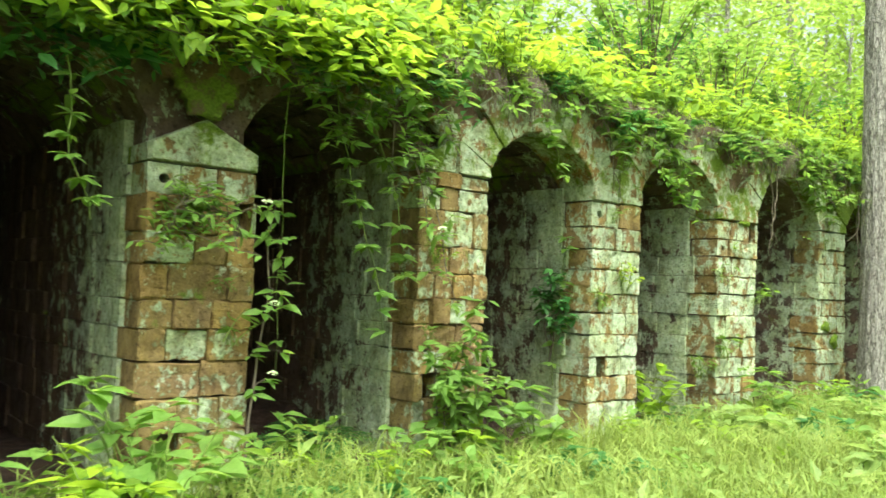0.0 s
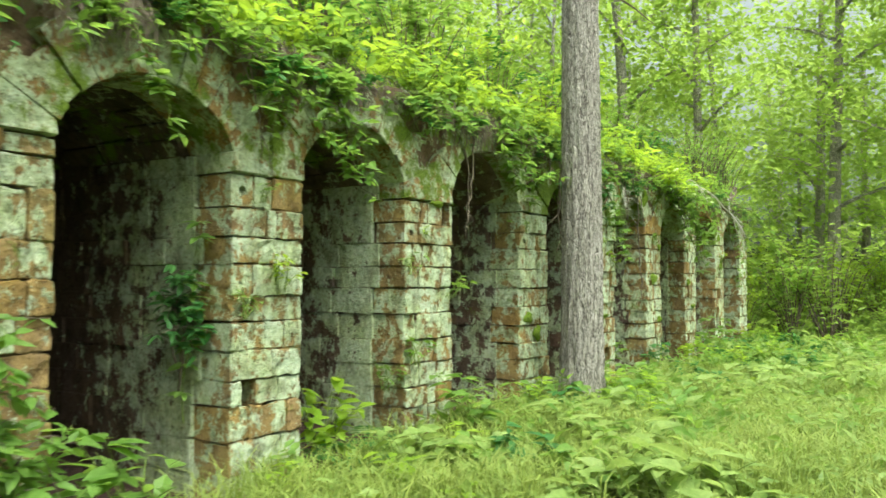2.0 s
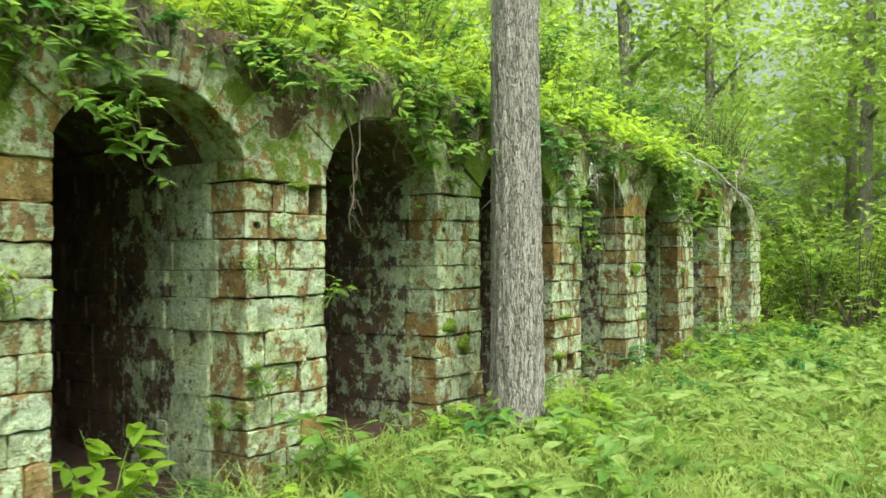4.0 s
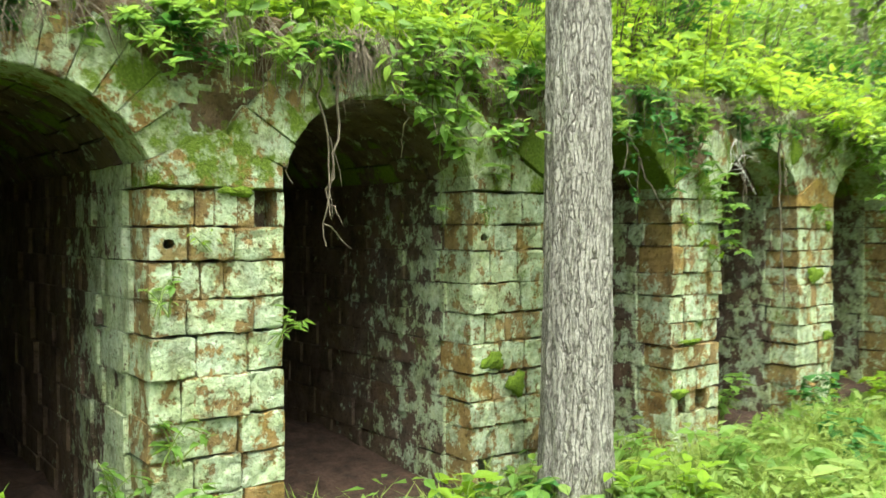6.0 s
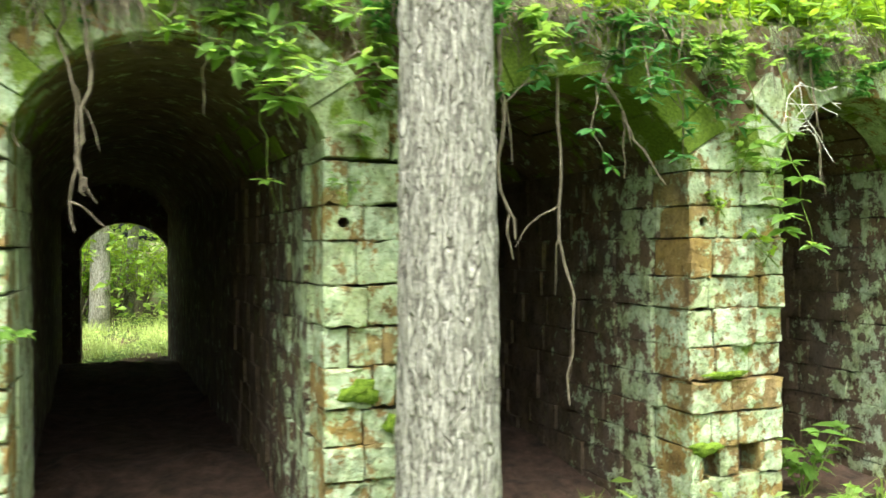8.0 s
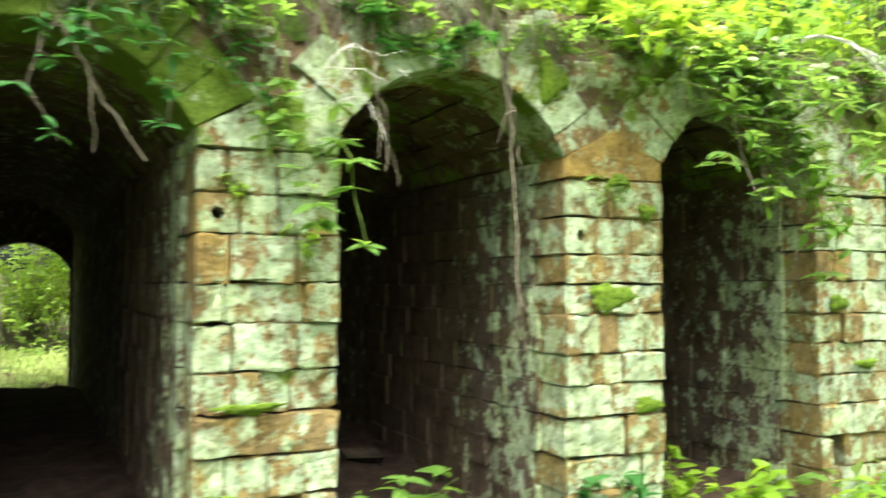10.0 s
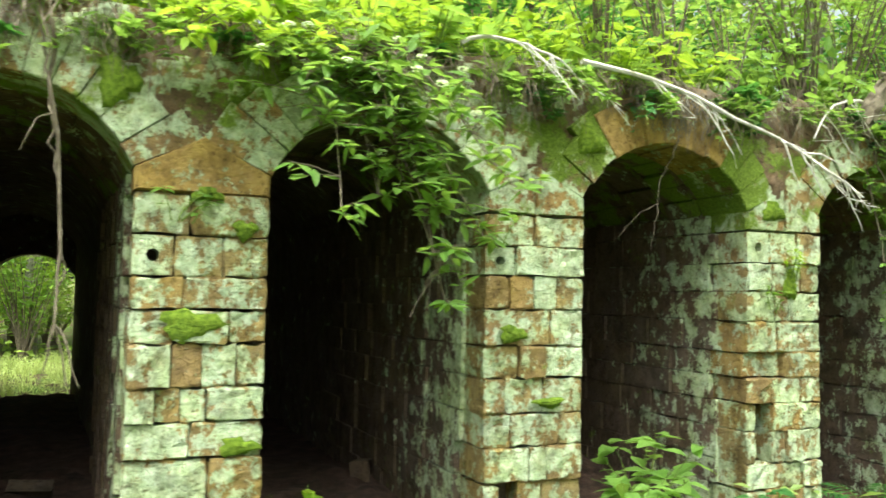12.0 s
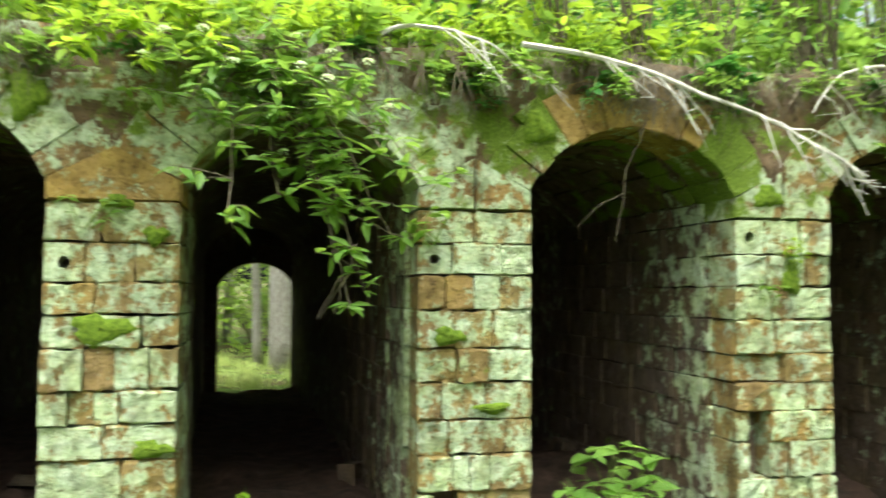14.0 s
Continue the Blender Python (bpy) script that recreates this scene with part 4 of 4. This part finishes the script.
sprigs = [stem_plant("wall_sprig", 5, .16, .17, .075, 5, m, seed=95 + k, wide=.5, label="small green sprig rooted in a joint of the pier") for k, m in enumerate([LEAF, LEAF_YELLOW, LEAF])]
scatter(sprigs, [(.30, -.03, 1.40), (.42, -.03, 1.46), (.66, -.03, 1.05), (.7, -.03, .75), (2.28, -.03, 1.30), (2.2, -.03, .75), (2.35, -.03, .6), (2.45, -.03, .95), (4.2, -.03, 1.75), (4.05, -.03, 1.0), (4.35, -.03, 1.2), (5.95, -.03, 1.3), (6.0, -.03, .55),
                 (6.2, -.03, 1.62), (6.55, -.03, 1.1), (8.05, -.03, 1.75), (10.25, -.03, 1.72), (10.35, -.03, 1.95), (10.55, -.03, 1.9), (10.6, -.03, 1.45), (12.25, -.03, 1.8), (14.0, -.03, 1.75), (16.25, -.03, 1.62), (16.1, -.03, 1.4), (5.75, .1, .35)], "sprigs on the piers", .7, 1.3, tilt=12)
clump = [stem_plant("leafy_sapling", 8, .62, .34, .17, 8, m, seed=105 + k, wide=.55, label="broad-leaved sapling with large fresh leaves near the piers") for k, m in enumerate([LEAF, LEAF_YELLOW])]
scatter(clump, [on_ground(*q) for q in [(.0, -.5), (-.25, -1.0), (-.02, -.95), (2.25, -.35), (2.45, -.3), (7.75, -1.2), (6.2, -.45), (5.0, .15), (11.2, .3), (13.0, -.35), (14.9, -.2), (17.5, -.3), (-.6, -.4), (12.9, .2), (15.2, .25), (17.9, -.6), (3.0, -.35)]], "saplings by the piers", .75, 1.2)
scatter(under, [(rng.uniform(0, 18.5), rng.uniform(2.2, 8.5), 3.0) for _ in range(60)], "bushes on the bank", .9, 1.4, tilt=4)


def stump(x, y, z):
    r = np.random.default_rng(8)
    p = curve_points((x, y, z - .1), (x + .14, y - .12, z + .26), 0, 8, .01, r)
    v, f = tube_arrays(p, .085, .055, 14)
    v = v + r.normal(0, .006, v.shape)
    t = mesh_object("stump", v, f, TWIG)
    k = [(c + np.array([0, 0, .0]), g) for c, g in [tube_arrays([p[-1] + r.normal(0, .025, 3), p[-1] + r.normal(0, .03, 3) + (0.02, 0, .07)], .016, .004, 5) for _ in range(7)]]
    mesh_object("splinters", *joined(k), TWIG, t)
    tagged(t, "short broken dark stump on the edge of the bank", "stump")


stump(16.95, .02, 2.78)


# ---- masonry pieces ----
def block_mesh(seed, mat, rough=1.0):
    """A worn block one unit wide, deep and high: face at y = 0, edges rounded and chipped."""
    r = np.random.default_rng(seed)
    bm = bmesh.new()
    gxs, gzs = [-.5, -.47, -.28, -.02, .24, .47, .5], [-.5, -.455, -.15, .18, .455, .5]
    nx, nz = len(gxs) - 1, len(gzs) - 1
    chip = {(i, k): r.uniform(.05, .16) for i in (0, nx) for k in (0, nz) if r.random() < .55}
    idx, back = {}, {}
    for i, x in enumerate(gxs):
        for k, z in enumerate(gzs):
            edge = (i in (0, nx)) + (k in (0, nz))
            y = ((0.0, .035, .09)[edge] + r.normal(0, .014)) * rough
            s = 1 - (.03 + chip.get((i, k), 0) if edge == 2 else 0) * rough
            idx[i, k] = bm.verts.new((x * s + r.normal(0, .012) * rough, y, z * s + r.normal(0, .026) * rough))
            if edge:
                back[i, k] = bm.verts.new((x * .98, 1, z * .98))
    for i in range(nx):
        for k in range(nz):
            bm.faces.new((idx[i, k], idx[i + 1, k], idx[i + 1, k + 1], idx[i, k + 1]))
    loop = [(i, 0) for i in range(nx)] + [(nx, k) for k in range(nz)] + [(i, nz) for i in range(nx, 0, -1)] + [(0, k) for k in range(nz, 0, -1)]
    for a, b in zip(loop, loop[1:] + loop[:1]):
        bm.faces.new((idx[b], idx[a], back[a], back[b]))
    me = bpy.data.meshes.new("block")
    bm.normal_update()
    bm.to_mesh(me)
    bm.free()
    me.materials.append(mat)
    return me


def hole_mesh(mat):
    """A block with a round socket in its face."""
    n = 8
    ring = [(.17 * math.cos(a), .17 * math.sin(a)) for a in [2 * math.pi * k / n for k in range(n)]]
    sq = [(.5, 0), (.5, .5), (0, .5), (-.5, .5), (-.5, 0), (-.5, -.5), (0, -.5), (.5, -.5)]
    v = [(x, .02, z) for x, z in sq] + [(x, 0, z) for x, z in ring] + [(x, .8, z) for x, z in ring] + [(x, 1, z) for x, z in sq]
    f = []
    for k in range(n):
        j = (k + 1) % n
        f += [(k, n + k, n + j, j), (n + k, 2 * n + k, 2 * n + j, n + j), (k, j, 3 * n + j, 3 * n + k)]
    f.append(tuple(2 * n + k for k in range(n)))
    me = bpy.data.meshes.new("socket_block")
    me.from_pydata(v, [], f)
    me.materials.append(mat)
    return me


FACE_BLOCKS = [block_mesh(100 + k, MAT_FACE) for k in range(10)]
BARE_BLOCKS = [block_mesh(140 + k, MAT_BARE) for k in range(8)]
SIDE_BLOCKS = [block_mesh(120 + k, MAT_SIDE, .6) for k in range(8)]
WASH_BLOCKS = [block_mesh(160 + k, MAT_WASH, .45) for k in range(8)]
SOCKET = hole_mesh(MAT_FACE)
# gaps where blocks have fallen out: pier, x from its left edge, height
FALLEN = [(1, .60, 1.55), (6, .42, .2), (1, .2, .2), (2, .14, .45), (3, .16, .42), (5, .12, .15), (6, .15, .22), (9, .15, .72), (9, .15, .36), (4, .62, 1.86), (8, .16, .2), (3, .45, -.05), (4, .3, -.1)]
rb = np.random.default_rng(17)


def piece(name, me, parent, m):
    ob = new(name, me)
    ob.parent = parent
    ob.matrix_basis = m
    return ob


def put_block(parent, meshes, x0, x1, z0, z1, y, depth, rz=0, out=0.0):
    w, h = x1 - x0 - rb.uniform(.001, .009), z1 - z0 - rb.uniform(.001, .012)
    m = pose((x0 + x1) / 2, y + out, (z0 + z1) / 2 + rb.normal(0, .002), rb.normal(0, .6), rb.normal(0, .6), rz + rb.normal(0, 1.0)) @ Matrix.Diagonal((w, depth, h, 1))
    return piece("block", meshes[rb.integers(len(meshes))], parent, m)


def cap_stone(parent, xl, xr, zb, whole, mat, drop):
    xm, sh, ap = (xl + xr) / 2, SPRING - drop, 2.22 - drop
    parts = [[(xl, zb), (xr, zb), (xr, sh), (xm, ap), (xl, sh)]] if whole else [[(xl, zb), (xm - .006, zb), (xm - .006, ap), (xl, sh)], [(xm + .006, zb), (xr, zb), (xr, sh), (xm + .006, ap)]]
    for out in parts:
        cx, cz = sum(p[0] for p in out) / len(out), sum(p[1] for p in out) / len(out)
        inner = [(cx + (x - cx) * .94, cz + (z - cz) * .92) for x, z in out]
        n = len(out)
        v = [(x, -.012 + rb.normal(0, .005), z) for x, z in inner] + [(x, .015, z) for x, z in out] + [(x, .36, z) for x, z in out]
        f = [tuple(range(n))] + [(k + n, (k + 1) % n + n, (k + 1) % n, k) for k in range(n)] + [(k + 2 * n, (k + 1) % n + 2 * n, (k + 1) % n + n, k + n) for k in range(n)]
        mesh_object("cap_stone", v, f, mat, parent)


for pi, (xl, xr) in enumerate(PIERS):
    pier = tagged(new("pier"), "sandstone pier of worn blocks with pale lichen", "pier", "piers of the oven row", "structure")
    pier.location = (0, 0, 0)
    z, row = -.45 + rb.uniform(0, .05), 0
    courses, deep = [], []
    drop = .17 if pi == 1 else 0
    while z < 1.86 - drop:
        h = rb.uniform(.165, .225)
        if 1.60 < z + h < 1.66:
            h += .06
        courses.append((z, min(z + h, 1.95 - drop) if z + h > 1.82 - drop else z + h))
        z = courses[-1][1]
    for z0, z1 in courses + [(courses[-1][1], SPRING)]:
        crest = z0 >= courses[-1][1]
        W = 0 if crest else xr - xl
        socket = z0 <= 1.70 < z1
        if socket:
            cuts = [0, .20, W * rb.uniform(.55, .75), W]
        elif rb.random() < .18:
            cuts = [0, W * rb.uniform(.36, .66), W]
        else:
            a = W * rb.uniform(.16, .36)
            cuts = [0, a, a + (W - a) * rb.uniform(.4, .7), W]
            if rb.random() < .4:
                cuts.insert(2, (cuts[1] + cuts[2]) / 2 * rb.uniform(.96, 1.04))
        for p, fx, fz in FALLEN:
            if p == pi and z0 <= fz < z1:
                cuts = sorted([0, max(.03, fx - .06), min(W - .03, fx + .07), W] + [c for c in cuts[1:-1] if abs(c - fx) > .14])
        for k, (c0, c1) in enumerate(zip(cuts, cuts[1:]) if not crest else ()):
            if any(p == pi and c0 <= fx < c1 and z0 <= fz < z1 for p, fx, fz in FALLEN):
                continue
            out = rb.normal(0, .011)
            if socket and k == 0:
                piece("socket_block", SOCKET, pier, pose((xl + xl + .20) / 2, out, (z0 + z1) / 2) @ Matrix.Diagonal((.19, .3, z1 - z0 - .012, 1)))
            else:
                put_block(pier, BARE_BLOCKS if pi < 3 and rb.random() < .75 or rb.random() < .12 else FACE_BLOCKS, xl + c0, xl + c1, z0, z1, 0, .34 if k in (0, len(cuts) - 2) else .2, 0, out)
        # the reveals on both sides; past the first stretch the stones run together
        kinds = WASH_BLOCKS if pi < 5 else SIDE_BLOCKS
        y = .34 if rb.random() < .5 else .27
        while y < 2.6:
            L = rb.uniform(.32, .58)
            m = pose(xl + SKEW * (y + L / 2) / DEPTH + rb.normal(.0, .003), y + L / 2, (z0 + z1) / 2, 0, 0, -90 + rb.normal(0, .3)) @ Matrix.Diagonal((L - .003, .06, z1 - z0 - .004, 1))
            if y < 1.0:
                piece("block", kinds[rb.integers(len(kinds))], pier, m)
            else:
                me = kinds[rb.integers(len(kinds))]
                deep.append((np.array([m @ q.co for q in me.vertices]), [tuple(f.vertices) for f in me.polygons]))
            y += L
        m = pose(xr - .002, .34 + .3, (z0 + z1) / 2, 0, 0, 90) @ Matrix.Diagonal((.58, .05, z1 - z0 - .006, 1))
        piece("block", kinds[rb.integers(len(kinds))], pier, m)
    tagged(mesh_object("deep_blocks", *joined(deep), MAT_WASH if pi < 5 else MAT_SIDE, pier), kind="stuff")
    cap_stone(pier, xl, xr, courses[-1][1] + .006, pi in (1, 7, 4), MAT_CAP if pi == 7 else MAT_ARCH, drop)

# ---- arch rings ----
for i in range(len(PIERS) - 1):
    xl, xr = PIERS[i][1], PIERS[i + 1][0]
    ring = tagged(new("arch_ring"), "round arch of wedge-shaped sandstone blocks with lichen", "arch", "arches of the oven row", "structure")
    crown = CROWN + (.06 if i in (4,) else 0) - (.04 if i == 2 else 0)
    c, zc, R, a, _ = arc(xl, xr, crown, SPRING)
    n = int(rb.integers(11, 14))
    t = np.linspace(-a, a, n + 1) + np.concatenate([[0], rb.normal(0, .012, n - 1), [0]])
    for k in range(n):
        if i == 0 and k not in (1, 3, 8) or i == 1 and k not in (5, 7, 8):
            continue
        t0, t1 = t[k] + .001, t[k + 1] - .001
        ro = R + rb.uniform(.27, .38)
        y0 = rb.normal(0, .008)
        ri = R + rb.normal(0, .006)
        v = []
        for y, g in ((y0 - .008, .007), (y0 + .002, 0), (.42, 0)):
            for rr, tt in ((ri + g, t0 + g * .8), (ri + g, (t0 + t1) / 2), (ri + g, t1 - g * .8), (ro - g, t1 - g * .5), (ro - g, t0 + g * .5)):
                v.append((c + rr * math.sin(tt), y, zc + rr * math.cos(tt)))
        f = [(4, 3, 2, 1, 0)] + [(k2 + o, (k2 + 1) % 5 + o, (k2 + 1) % 5 + o + 5, k2 + o + 5) for o in (0, 5) for k2 in range(5)]
        green = i == 5 or i == 8 and (k < 3 or k > n - 4)
        mesh_object("voussoir", v, f, MAT_MOSSY if green else MAT_CAP if i == 8 else MAT_ARCH, ring)
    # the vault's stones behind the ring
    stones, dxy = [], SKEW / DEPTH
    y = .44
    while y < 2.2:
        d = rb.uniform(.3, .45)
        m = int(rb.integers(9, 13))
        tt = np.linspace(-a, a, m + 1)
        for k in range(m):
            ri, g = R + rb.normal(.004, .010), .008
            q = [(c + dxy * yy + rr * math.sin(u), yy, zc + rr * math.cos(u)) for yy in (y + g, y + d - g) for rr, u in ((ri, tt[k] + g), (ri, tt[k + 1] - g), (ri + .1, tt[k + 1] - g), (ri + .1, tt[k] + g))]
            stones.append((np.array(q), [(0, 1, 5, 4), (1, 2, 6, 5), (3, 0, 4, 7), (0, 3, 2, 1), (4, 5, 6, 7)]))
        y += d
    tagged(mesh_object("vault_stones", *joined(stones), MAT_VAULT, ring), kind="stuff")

# ---- fallen blocks on the chamber floors ----
for k in range(7):
    i = int(rb.integers(1, len(PIERS) - 1))
    x, y = rb.uniform(PIERS[i][1] + .15, PIERS[i + 1][0] - .15), rb.uniform(.2, 2.4)
    w, d, h = rb.uniform(.16, .3), rb.uniform(.14, .22), rb.uniform(.1, .18)
    ob = new("fallen_block", SIDE_BLOCKS[k % len(SIDE_BLOCKS)])
    ob.matrix_basis = pose(x, y, float(ground_z(x, y)) + h * .38, rb.normal(0, 9), rb.normal(0, 9), rb.uniform(0, 360)) @ Matrix.Diagonal((w, d, h, 1))
    tagged(ob, "fallen sandstone block lying on the chamber floor", "stone", "fallen blocks")
